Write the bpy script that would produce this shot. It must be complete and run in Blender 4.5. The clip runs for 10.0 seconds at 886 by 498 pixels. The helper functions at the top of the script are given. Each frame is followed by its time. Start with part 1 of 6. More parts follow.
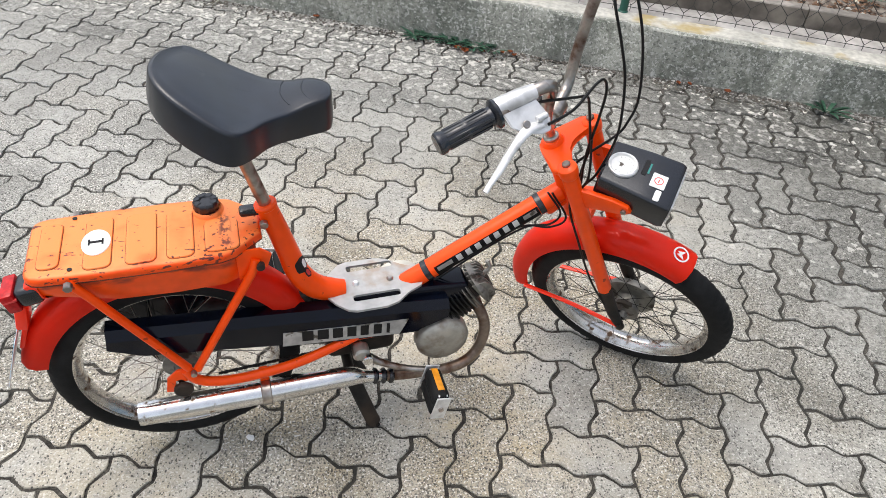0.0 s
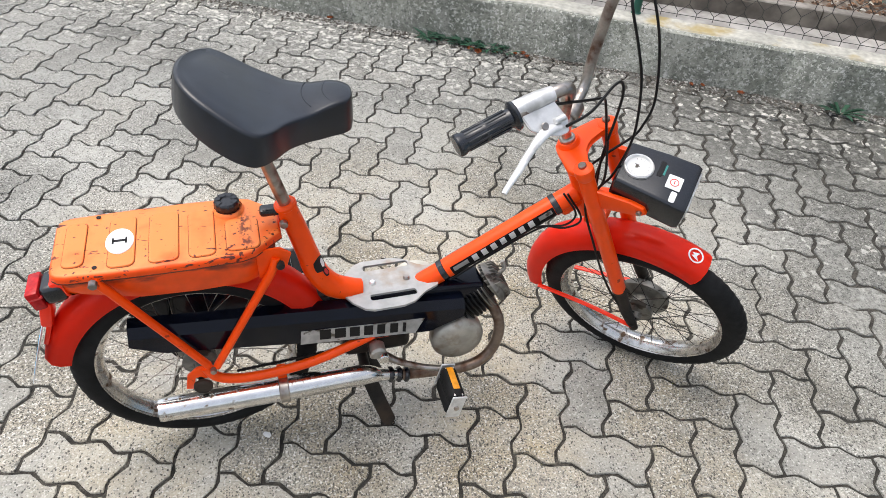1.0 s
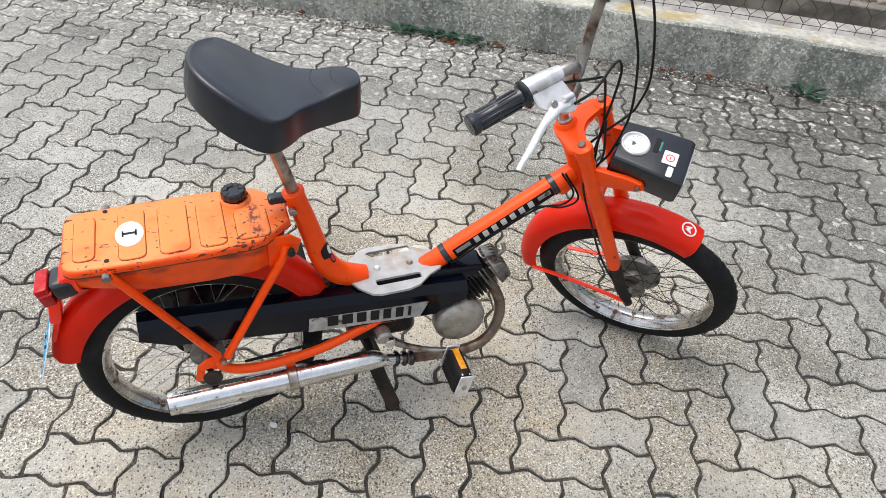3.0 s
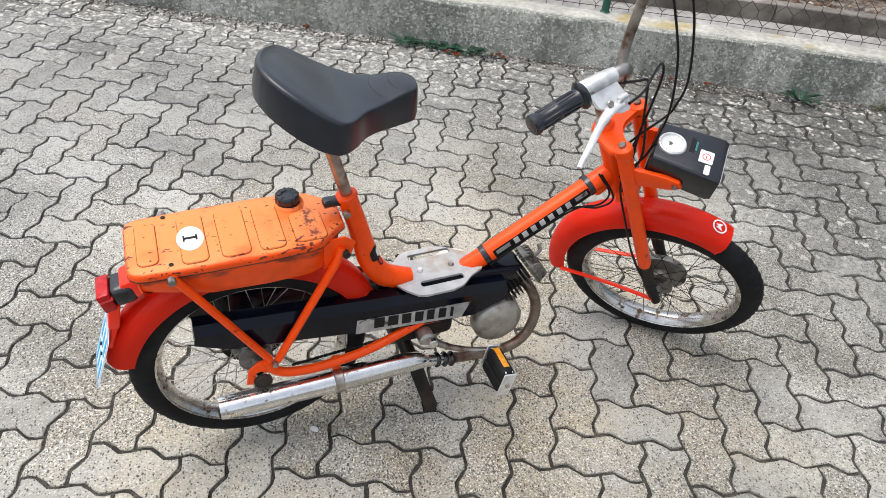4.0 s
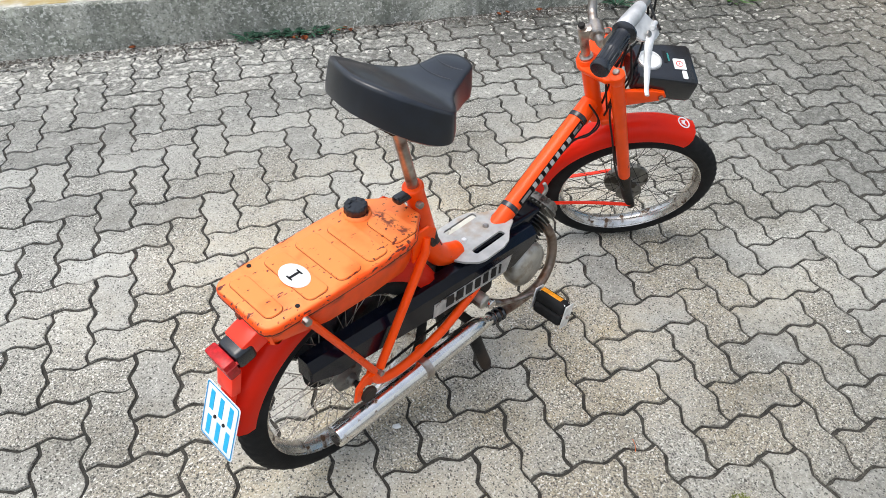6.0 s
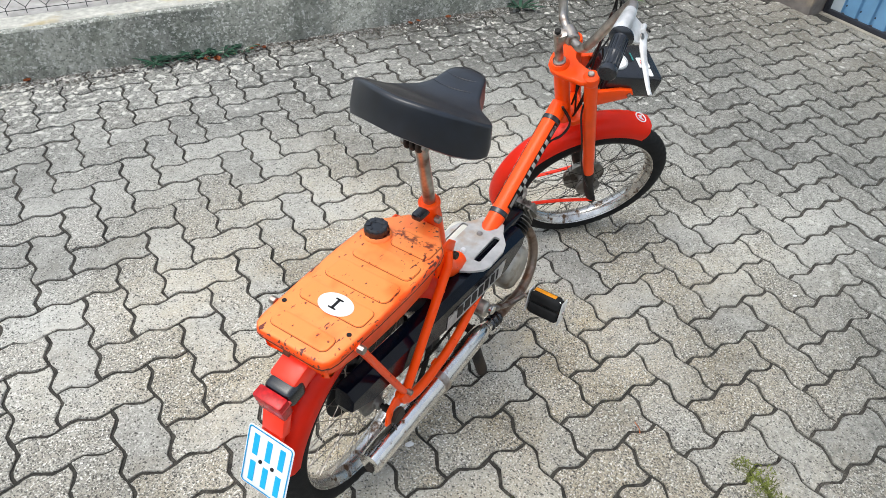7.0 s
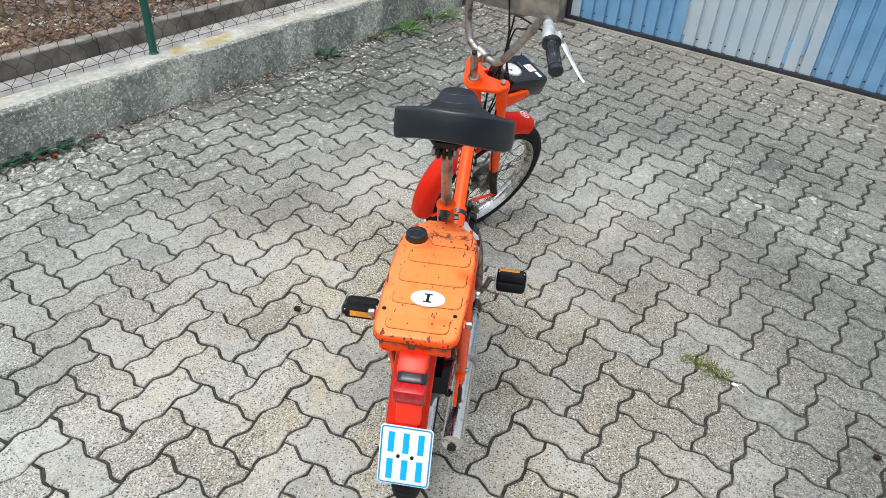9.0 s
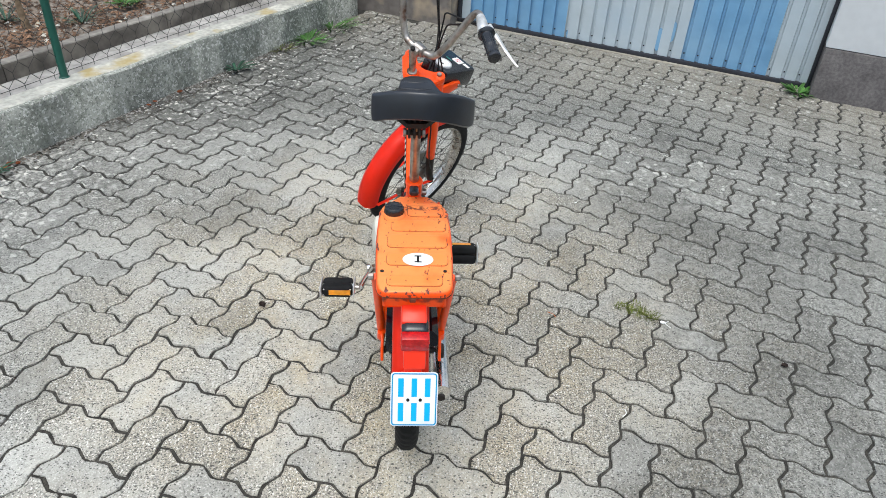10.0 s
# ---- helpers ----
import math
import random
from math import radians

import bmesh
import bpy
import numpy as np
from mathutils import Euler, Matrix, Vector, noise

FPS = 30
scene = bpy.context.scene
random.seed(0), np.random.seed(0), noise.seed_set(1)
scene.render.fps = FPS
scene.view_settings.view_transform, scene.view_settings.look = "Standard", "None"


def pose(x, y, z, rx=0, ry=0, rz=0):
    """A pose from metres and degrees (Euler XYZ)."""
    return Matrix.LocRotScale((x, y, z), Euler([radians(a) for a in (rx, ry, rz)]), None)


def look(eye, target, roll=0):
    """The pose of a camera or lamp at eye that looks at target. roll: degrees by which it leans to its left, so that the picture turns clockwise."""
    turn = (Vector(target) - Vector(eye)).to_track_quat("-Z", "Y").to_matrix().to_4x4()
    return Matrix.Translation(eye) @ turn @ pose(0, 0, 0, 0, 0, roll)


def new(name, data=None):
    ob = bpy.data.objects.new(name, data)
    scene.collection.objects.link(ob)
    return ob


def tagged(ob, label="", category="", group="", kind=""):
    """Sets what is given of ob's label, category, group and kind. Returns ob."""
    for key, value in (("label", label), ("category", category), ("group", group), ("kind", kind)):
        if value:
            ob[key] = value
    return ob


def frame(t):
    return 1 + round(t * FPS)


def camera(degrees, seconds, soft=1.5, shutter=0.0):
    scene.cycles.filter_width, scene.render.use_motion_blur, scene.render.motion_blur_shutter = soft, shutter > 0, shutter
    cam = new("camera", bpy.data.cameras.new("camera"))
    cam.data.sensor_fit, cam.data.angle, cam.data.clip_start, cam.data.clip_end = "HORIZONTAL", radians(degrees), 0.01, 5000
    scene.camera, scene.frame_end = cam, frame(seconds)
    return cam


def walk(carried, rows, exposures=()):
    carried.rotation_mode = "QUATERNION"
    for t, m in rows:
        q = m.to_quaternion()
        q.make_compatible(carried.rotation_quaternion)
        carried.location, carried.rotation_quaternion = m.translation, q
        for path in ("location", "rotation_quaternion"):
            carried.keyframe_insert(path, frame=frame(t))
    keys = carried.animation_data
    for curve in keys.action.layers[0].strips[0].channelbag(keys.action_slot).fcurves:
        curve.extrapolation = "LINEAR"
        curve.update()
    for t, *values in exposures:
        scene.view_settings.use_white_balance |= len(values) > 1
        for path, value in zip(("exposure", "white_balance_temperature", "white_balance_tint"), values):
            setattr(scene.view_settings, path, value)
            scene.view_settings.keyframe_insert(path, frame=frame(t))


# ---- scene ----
cam = camera(64.2, 10.0, soft=0.6)
PATH = [
    (0, (0.004, -0.031, 1.535), (0.444, 1.388, 0.197), 5.0),
    (0.5, (-0.008, -0.033, 1.542), (0.424, 1.399, 0.214), 4.7),
    (1, (-0.015, -0.039, 1.544), (0.401, 1.387, 0.205), 4.6),
    (1.5, (-0.016, -0.028, 1.533), (0.41, 1.39, 0.189), 5.1),
    (2, (-0.031, -0.037, 1.535), (0.404, 1.375, 0.187), 5.3),
    (3.5, (-0.176, -0.058, 1.535), (0.378, 1.331, 0.206), 5.1),
    (4, (-0.26, -0.057, 1.528), (0.318, 1.344, 0.223), 5.3),
    (4.5, (-0.34, 0.038, 1.504), (0.279, 1.387, 0.163), 5.5),
    (5, (-0.438, 0.115, 1.52), (0.274, 1.41, 0.173), 4.5),
    (5.5, (-0.591, 0.159, 1.535), (0.305, 1.322, 0.176), 2.7),
    (5.7, (-0.671, 0.164, 1.548), (0.285, 1.292, 0.202), 1.7),
    (6.8, (-0.896, 0.395, 1.526), (0.309, 1.224, 0.162), 4.6),
    (7, (-0.939, 0.423, 1.545), (0.322, 1.233, 0.221), 4.0),
    (7.5, (-1.09, 0.536, 1.57), (0.307, 1.161, 0.282), 3.2),
    (8, (-1.272, 0.62, 1.59), (0.209, 1.187, 0.372), 3.1),
    (8.5, (-1.315, 0.739, 1.548), (0.219, 1.183, 0.345), 4.4),
    (9, (-1.391, 0.842, 1.578), (0.198, 1.089, 0.39), 3.4),
    (9.5, (-1.51, 0.938, 1.587), (0.106, 0.999, 0.41), 4.5),
    (10, (-1.634, 1.018, 1.601), (0.003, 0.967, 0.454), 3.5),
]
walk(cam, [(t, look(eye, target, roll)) for t, eye, target, roll in PATH], [(0, 0.85, 6550, 10), (5, 0.85, 6450, 9), (7, 0.83, 6350, 7), (9, 0.78, 6250, 6), (10, 0.77, 6200, 6)])

# ---- light: overcast sky, a weak wide sun ----
world = bpy.data.worlds.new("overcast_sky")
scene.world = world
world.use_nodes = True
wn, wl = world.node_tree.nodes, world.node_tree.links
sky = wn.new("ShaderNodeTexSky")
sky.sky_type = "NISHITA"
sky.sun_disc = False
sky.sun_elevation, sky.sun_rotation = radians(72), radians(297)
sky.air_density, sky.dust_density, sky.ozone_density = 1.0, 4.0, 1.0
grey = wn.new("ShaderNodeHueSaturation")
grey.inputs["Saturation"].default_value = 0.52
wl.new(sky.outputs[0], grey.inputs["Color"])
wl.new(grey.outputs[0], wn["Background"].inputs["Color"])
wn["Background"].inputs["Strength"].default_value = 0.15
sun_data = bpy.data.lights.new("sun", "SUN")
sun_data.energy, sun_data.angle, sun_data.color = 0.50, radians(50), (1.0, 0.98, 0.95)
sun = new("sun", sun_data)
sun.matrix_world = look((-4.0, 2.0, 14.0), (0.0, 0.0, 0.0))


# ---- materials ----
def material(name, colour, rough=0.5, metal=0.0, vary=0.0, scale=20.0, bump=0.0, bump_scale=80.0, dirt=None, dirt_amount=0.0, dirt_scale=9.0,
             dirt_rough=None, dirt_soft=0.06, random_value=0.0, island=False, coat=0.0, spec=0.5):
    """A surface with a fine and a coarse variation of its colour, a relief and, if asked, dirt or rust in patches."""
    m = bpy.data.materials.new(name)
    m.use_nodes = True
    n, l = m.node_tree.nodes, m.node_tree.links
    b = n["Principled BSDF"]
    b.inputs["Roughness"].default_value, b.inputs["Metallic"].default_value = rough, metal
    b.inputs["Coat Weight"].default_value, b.inputs["Specular IOR Level"].default_value = coat, spec
    co = n.new("ShaderNodeTexCoord")
    rgb = n.new("ShaderNodeRGB")
    rgb.outputs[0].default_value = (*colour, 1)
    last = rgb.outputs[0]

    def noise_value(sc, detail=4.0, low=0.35, high=0.65):
        t = n.new("ShaderNodeTexNoise")
        t.inputs["Scale"].default_value, t.inputs["Detail"].default_value = sc, detail
        l.new(co.outputs["Object"], t.inputs["Vector"])
        r = n.new("ShaderNodeMapRange")
        r.inputs["From Min"].default_value, r.inputs["From Max"].default_value = low, high
        l.new(t.outputs["Fac"], r.inputs["Value"])
        return r.outputs[0]

    def scaled(value, socket_colour):
        mix = n.new("ShaderNodeMix")
        mix.data_type, mix.blend_type = "RGBA", "MULTIPLY"
        mix.inputs["Factor"].default_value = 1.0
        l.new(socket_colour, mix.inputs[6])
        l.new(value, mix.inputs[7])
        return mix.outputs[2]

    if vary:
        for sc in (scale, scale / 7):
            r = n.new("ShaderNodeMapRange")
            l.new(noise_value(sc), r.inputs["Value"])
            r.inputs["To Min"].default_value, r.inputs["To Max"].default_value = 1 - vary, 1 + vary * 0.6
            last = scaled(r.outputs[0], last)
    if random_value:
        info = n.new("ShaderNodeNewGeometry") if island else n.new("ShaderNodeObjectInfo")
        r = n.new("ShaderNodeMapRange")
        l.new(info.outputs["Random Per Island" if island else "Random"], r.inputs["Value"])
        r.inputs["To Min"].default_value, r.inputs["To Max"].default_value = 1 - random_value, 1 + random_value
        last = scaled(r.outputs[0], last)
    if dirt:
        mix = n.new("ShaderNodeMix")
        mix.data_type = "RGBA"
        l.new(noise_value(dirt_scale, 9.0, 0.69 - 0.28 * dirt_amount - dirt_soft / 2, 0.69 - 0.28 * dirt_amount + dirt_soft / 2), mix.inputs["Factor"])
        l.new(last, mix.inputs[6])
        mix.inputs[7].default_value = (*dirt, 1)
        if dirt_rough is not None:
            mr = n.new("ShaderNodeMapRange")
            mr.inputs["To Min"].default_value, mr.inputs["To Max"].default_value = rough, dirt_rough
            l.new(mix.inputs["Factor"].links[0].from_socket, mr.inputs["Value"])
            l.new(mr.outputs[0], b.inputs["Roughness"])
        last = mix.outputs[2]
    l.new(last, b.inputs["Base Color"])
    if bump:
        t = n.new("ShaderNodeTexNoise")
        t.inputs["Scale"].default_value, t.inputs["Detail"].default_value = bump_scale, 5.0
        l.new(co.outputs["Object"], t.inputs["Vector"])
        k = n.new("ShaderNodeBump")
        k.inputs["Strength"].default_value, k.inputs["Distance"].default_value = bump, 0.002
        l.new(t.outputs["Fac"], k.inputs["Height"])
        l.new(k.outputs[0], b.inputs["Normal"])
    return m


RUST, GRIME = (0.10, 0.035, 0.015), (0.035, 0.022, 0.018)
M = dict(
    orange=material("orange_paint", (1.0, 0.080, 0.002), 0.32, vary=0.06, scale=30, bump=0.03, dirt=(0.35, 0.03, 0.006), dirt_amount=-0.04, dirt_scale=48, dirt_soft=0.05, spec=0.30),
    red=material("red_paint", (1.0, 0.038, 0.012), 0.28, vary=0.04, scale=16, bump=0.03, spec=0.35),
    black=material("black_paint", (0.0025, 0.004, 0.010), 0.16, vary=0.3, scale=25, bump=0.04, spec=0.25),
    rubber=material("tyre_rubber", (0.010, 0.0105, 0.011), 0.72, vary=0.35, scale=30, bump=0.25, bump_scale=300, spec=0.2),
    vinyl=material("black_vinyl", (0.0040, 0.0070, 0.0135), 0.32, vary=0.3, scale=40, bump=0.08, bump_scale=500, spec=0.72),
    plastic=material("black_plastic", (0.0025, 0.0045, 0.009), 0.27, vary=0.3, scale=40, bump=0.08, bump_scale=500, spec=0.8),
    chrome=material("chrome", (0.80, 0.79, 0.77), 0.20, 1.0, vary=0.10, scale=25, bump=0.22, bump_scale=26, dirt=(0.22, 0.15, 0.1), dirt_amount=0.10, dirt_scale=70, dirt_rough=0.5, dirt_soft=0.1),
    rim=material("dull_chrome_rim", (0.62, 0.60, 0.57), 0.24, 1.0, vary=0.15, scale=40, dirt=(0.14, 0.09, 0.06), dirt_amount=0.30, dirt_scale=45, dirt_rough=0.6, dirt_soft=0.12),
    rusty=material("rusty_chrome", (0.48, 0.44, 0.40), 0.28, 1.0, vary=0.25, scale=60, dirt=(0.13, 0.075, 0.05), dirt_amount=0.36, dirt_scale=30, dirt_rough=0.65, dirt_soft=0.2),
    alloy=material("cast_aluminium", (0.48, 0.48, 0.465), 0.5, 0.3, vary=0.12, scale=50, bump=0.15, bump_scale=250, dirt=(0.38, 0.27, 0.18), dirt_amount=0.24, dirt_scale=12, dirt_soft=0.15),
    engine=material("oily_alloy", (0.27, 0.26, 0.23), 0.5, 0.7, vary=0.3, scale=40, bump=0.2, bump_scale=200, dirt=(0.06, 0.05, 0.04), dirt_amount=0.5, dirt_scale=20),
    iron=material("dirty_black_iron", (0.016, 0.015, 0.014), 0.6, 0.2, vary=0.35, scale=40, bump=0.25, bump_scale=200, dirt=(0.05, 0.035, 0.025), dirt_amount=0.35, dirt_soft=0.2, spec=0.3),
    fin=material("black_cast_fins", (0.008, 0.008, 0.008), 0.55, 0.1, vary=0.4, scale=60, spec=0.4),
    lever=material("dulled_aluminium", (0.80, 0.80, 0.79), 0.42, 0.6, vary=0.10, scale=60, bump=0.08, bump_scale=160, dirt=(0.45, 0.45, 0.44), dirt_amount=0.3, dirt_scale=24, dirt_soft=0.2),
    cover=material("scuffed_alloy_cover", (0.44, 0.42, 0.37), 0.42, 0.55, vary=0.18, scale=40, bump=0.1, bump_scale=120, dirt=(0.20, 0.15, 0.10), dirt_amount=0.22, dirt_scale=26, dirt_soft=0.2),
    heat=material("heat_browned_steel", (0.30, 0.235, 0.19), 0.34, 0.9, vary=0.25, scale=50, dirt=(0.12, 0.06, 0.035), dirt_amount=0.5, dirt_scale=22, dirt_rough=0.6, dirt_soft=0.2),
    white=material("white_vinyl", (0.80, 0.80, 0.78), 0.4, vary=0.04, scale=30),
    silver=material("silver_label", (0.5, 0.49, 0.47), 0.4, 0.3, vary=0.18, scale=60, dirt=(0.12, 0.1, 0.08), dirt_amount=0.2, dirt_scale=40),
    dark_tone=material("dark_brown", (0.16, 0.035, 0.012), 0.8, vary=0.4, scale=60),
    ink=material("black_ink", (0.006, 0.006, 0.007), 0.5, spec=0.3),
    blue=material("blue_ink", (0.005, 0.40, 0.72), 0.4),
    plate=material("plate_white", (0.82, 0.85, 0.87), 0.35, vary=0.03, scale=30),
    amber=material("amber_reflector", (0.78, 0.30, 0.012), 0.28, vary=0.18, scale=90, coat=0.15),
    lens=material("red_lens", (0.50, 0.008, 0.010), 0.25, vary=0.25, scale=120, spec=0.35),
    cable=material("cable_sheath", (0.005, 0.005, 0.005), 0.45, spec=0.3),
    teal=material("teal_ink", (0.02, 0.2, 0.18), 0.5),
    redink=material("red_ink", (0.6, 0.03, 0.03), 0.5),
    ledge=material("pale_concrete", (0.53, 0.52, 0.46), 0.92, vary=0.2, scale=40, bump=0.5, bump_scale=80, dirt=(0.42, 0.33, 0.15), dirt_amount=0.30, dirt_scale=6, dirt_soft=0.16),
    slab=material("grey_concrete_slab", (0.40, 0.385, 0.36), 0.9, vary=0.25, scale=15, bump=0.4, bump_scale=50, dirt=(0.22, 0.21, 0.19), dirt_amount=0.35, dirt_scale=6, dirt_soft=0.25),
    kerb=material("dark_concrete_kerb", (0.10, 0.088, 0.074), 0.9, vary=0.25, scale=20, bump=0.4, bump_scale=60, dirt=(0.20, 0.18, 0.15), dirt_amount=0.35, dirt_scale=9, dirt_soft=0.3),
    kerbtop=material("pale_kerb_top", (0.27, 0.25, 0.22), 0.9, vary=0.3, scale=20, bump=0.5, bump_scale=60, dirt=(0.13, 0.115, 0.10), dirt_amount=0.45, dirt_scale=11, dirt_soft=0.3),
    dusty=material("dusty_concrete", (0.30, 0.275, 0.225), 0.95, vary=0.2, scale=12, bump=0.4, bump_scale=60),
    ivory=material("ivory_plastic", (0.60, 0.585, 0.51), 0.5, vary=0.08, scale=30),
    soil=material("soil", (0.135, 0.105, 0.082), 1.0, vary=0.5, scale=35, bump=1.0, bump_scale=30, dirt=(0.26, 0.23, 0.19), dirt_amount=0.5, dirt_scale=30, dirt_soft=0.2),
    green=material("green_coated_steel", (0.008, 0.085, 0.06), 0.4, vary=0.1, scale=30),
    wire=material("galvanised_wire", (0.035, 0.034, 0.032), 0.6, 0.4),
    leaf=material("leaf_green", (0.06, 0.17, 0.025), 0.6, vary=0.3, scale=30, random_value=0.35, island=True),
    fern=material("dark_leaf", (0.02, 0.075, 0.04), 0.6, vary=0.3, scale=30, random_value=0.35, island=True),
    moss=material("moss_green", (0.11, 0.13, 0.02), 0.8, vary=0.3, scale=40, random_value=0.4, island=True),
    deadleaf=material("dead_leaf", (0.48, 0.13, 0.035), 0.7, vary=0.3, scale=60, random_value=0.3, island=True),
    deadbark=material("bark_litter", (0.17, 0.098, 0.058), 0.9, vary=0.4, scale=40, random_value=0.6, island=True),
    bark=material("shrub_bark", (0.26, 0.19, 0.12), 0.9, vary=0.4, scale=30, bump=0.6, bump_scale=60),
    brown=material("brown_leaf", (0.035, 0.018, 0.012), 0.7, vary=0.3, scale=80),
    plinth=material("roughcast_plinth", (0.13, 0.12, 0.118), 0.95, vary=0.25, scale=60, bump=1.0, bump_scale=110),
    render=material("white_render", (0.68, 0.70, 0.71), 0.9, vary=0.03, scale=20, bump=0.3, bump_scale=120),
    pier=material("grey_render", (0.21, 0.185, 0.165), 0.95, vary=0.2, scale=16, bump=0.5, bump_scale=60, dirt=(0.45, 0.36, 0.25), dirt_amount=0.25, dirt_scale=5, dirt_soft=0.2),
    door_blue=material("blue_door_paint", (0.15, 0.32, 0.51), 0.42, vary=0.1, scale=9, dirt=(0.22, 0.37, 0.51), dirt_amount=0.25, dirt_scale=2.2, dirt_soft=0.4),
    door_grey=material("pale_door_paint", (0.43, 0.49, 0.52), 0.42, vary=0.06, scale=9, dirt=(0.38, 0.46, 0.52), dirt_amount=0.35, dirt_scale=2.6, dirt_soft=0.4),
    gasket=material("dark_steel_edge", (0.02, 0.022, 0.03), 0.6, vary=0.2, scale=30),
)


def paving_material(name, island):
    """Beige-grey concrete with dark pits, pale grit and, towards the wall and the garage, pale lichen."""
    m = bpy.data.materials.new(name)
    m.use_nodes = True
    n, l = m.node_tree.nodes, m.node_tree.links
    b = n["Principled BSDF"]
    b.inputs["Roughness"].default_value = 0.88
    geo = n.new("ShaderNodeNewGeometry")
    info = n.new("ShaderNodeObjectInfo")
    rnd = geo.outputs["Random Per Island"] if island else info.outputs["Random"]
    pos = geo.outputs["Position"]

    def noise_tex(sc, detail=4.0):
        t = n.new("ShaderNodeTexNoise")
        t.inputs["Scale"].default_value, t.inputs["Detail"].default_value = sc, detail
        l.new(pos, t.inputs["Vector"])
        return t.outputs["Fac"]

    def ramp(value, a, b_, lo=0.0, hi=1.0):
        r = n.new("ShaderNodeMapRange")
        l.new(value, r.inputs["Value"])
        for k, v in zip(("From Min", "From Max", "To Min", "To Max"), (a, b_, lo, hi)):
            r.inputs[k].default_value = v
        return r.outputs[0]

    def maths(op, a, b_):
        t = n.new("ShaderNodeMath")
        t.operation = op
        for k, v in enumerate((a, b_)):
            if isinstance(v, float):
                t.inputs[k].default_value = v
            else:
                l.new(v, t.inputs[k])
        return t.outputs[0]

    def mixed(fac, a, b_, mode="MIX"):
        t = n.new("ShaderNodeMix")
        t.data_type, t.blend_type = "RGBA", mode
        if isinstance(fac, float):
            t.inputs["Factor"].default_value = fac
        else:
            l.new(fac, t.inputs["Factor"])
        for k, v in ((6, a), (7, b_)):
            if isinstance(v, tuple):
                t.inputs[k].default_value = (*v, 1)
            else:
                l.new(v, t.inputs[k])
        return t.outputs[2]

    tone = n.new("ShaderNodeValToRGB")
    l.new(rnd, tone.inputs["Fac"])
    e = tone.color_ramp.elements
    e[0].position, e[0].color = 0.0, (0.21, 0.21, 0.195, 1)
    e[1].position, e[1].color = 1.0, (0.47, 0.46, 0.42, 1)
    for p, c in ((0.12, (0.30, 0.30, 0.28)), (0.3, (0.41, 0.41, 0.38)), (0.5, (0.47, 0.47, 0.44)), (0.72, (0.37, 0.375, 0.355))):
        x = e.new(p)
        x.color = (*c, 1)
    # tan stains round the parking place
    away = n.new("ShaderNodeVectorMath")
    away.operation = "DISTANCE"
    l.new(pos, away.inputs[0])
    away.inputs[1].default_value = (0.25, 1.05, 0.0)
    tan_zone = maths("MULTIPLY", ramp(away.outputs["Value"], 1.5, 0.5), ramp(maths("ADD", noise_tex(3.4, 3.0), maths("MULTIPLY", rnd, 0.22)), 0.42, 0.70, 0.15, 1.0))
    col = mixed(tan_zone, tone.outputs[0], (0.47, 0.400, 0.275))
    col = mixed(ramp(noise_tex(14.0), 0.3, 0.7, 0.0, 0.5), col, (0.49, 0.485, 0.45))
    col = mixed(ramp(noise_tex(38.0, 5.0), 0.52, 0.68, 0.0, 0.5), col, (0.24, 0.238, 0.22))
    # exposed grit, stronger on some stones and over wide patches
    # the side where bikes are parked and washed is the most worn
    place = n.new("ShaderNodeVectorMath")
    place.operation = "DISTANCE"
    l.new(pos, place.inputs[0])
    place.inputs[1].default_value = (0.55, 0.25, 0.0)
    worn = ramp(maths("ADD", maths("ADD", ramp(noise_tex(1.6, 3.0), 0.38, 0.62), ramp(place.outputs["Value"], 1.5, 0.4, 0.0, 0.38)), maths("MULTIPLY", rnd, 1.15)), 0.75, 1.45)
    col = mixed(maths("MULTIPLY", worn, 0.30), col, (0.50, 0.49, 0.465), "MULTIPLY")
    chips = n.new("ShaderNodeTexVoronoi")
    chips.inputs["Scale"].default_value = 165.0
    l.new(pos, chips.inputs["Vector"])
    chip_pick = n.new("ShaderNodeSeparateColor")
    l.new(chips.outputs["Color"], chip_pick.inputs[0])
    chip = maths("MULTIPLY", ramp(chips.outputs["Distance"], 0.42, 0.30), maths("LESS_THAN", chip_pick.outputs[0], maths("ADD", 0.25, maths("MULTIPLY", worn, 0.46))))
    dark_grit = maths("MAXIMUM", maths("MULTIPLY", chip, 0.85), maths("MULTIPLY", ramp(noise_tex(200.0, 3.0), 0.51, 0.58), maths("ADD", 0.26, maths("MULTIPLY", worn, 0.32))))
    col = mixed(dark_grit, col, (0.062, 0.060, 0.054))
    pale_grit = maths("MULTIPLY", ramp(noise_tex(165.0, 3.0), 0.58, 0.63), maths("ADD", 0.46, maths("MULTIPLY", worn, 0.45)))
    col = mixed(pale_grit, col, (0.72, 0.71, 0.67))
    # pits
    vor = n.new("ShaderNodeTexVoronoi")
    vor.inputs["Scale"].default_value = 128.0
    stretch = n.new("ShaderNodeMapping")
    stretch.inputs["Rotation"].default_value = (0, 0, 0.7)
    stretch.inputs["Scale"].default_value = (1.1, 0.68, 1.0)
    warp = n.new("ShaderNodeVectorMath")
    warp.operation = "MULTIPLY_ADD"
    bend = n.new("ShaderNodeTexNoise")
    bend.inputs["Scale"].default_value = 60.0
    l.new(pos, bend.inputs["Vector"])
    l.new(bend.outputs["Color"], warp.inputs[0])
    warp.inputs[1].default_value = (0.012, 0.012, 0.012)
    l.new(pos, warp.inputs[2])
    l.new(warp.outputs[0], stretch.inputs["Vector"])
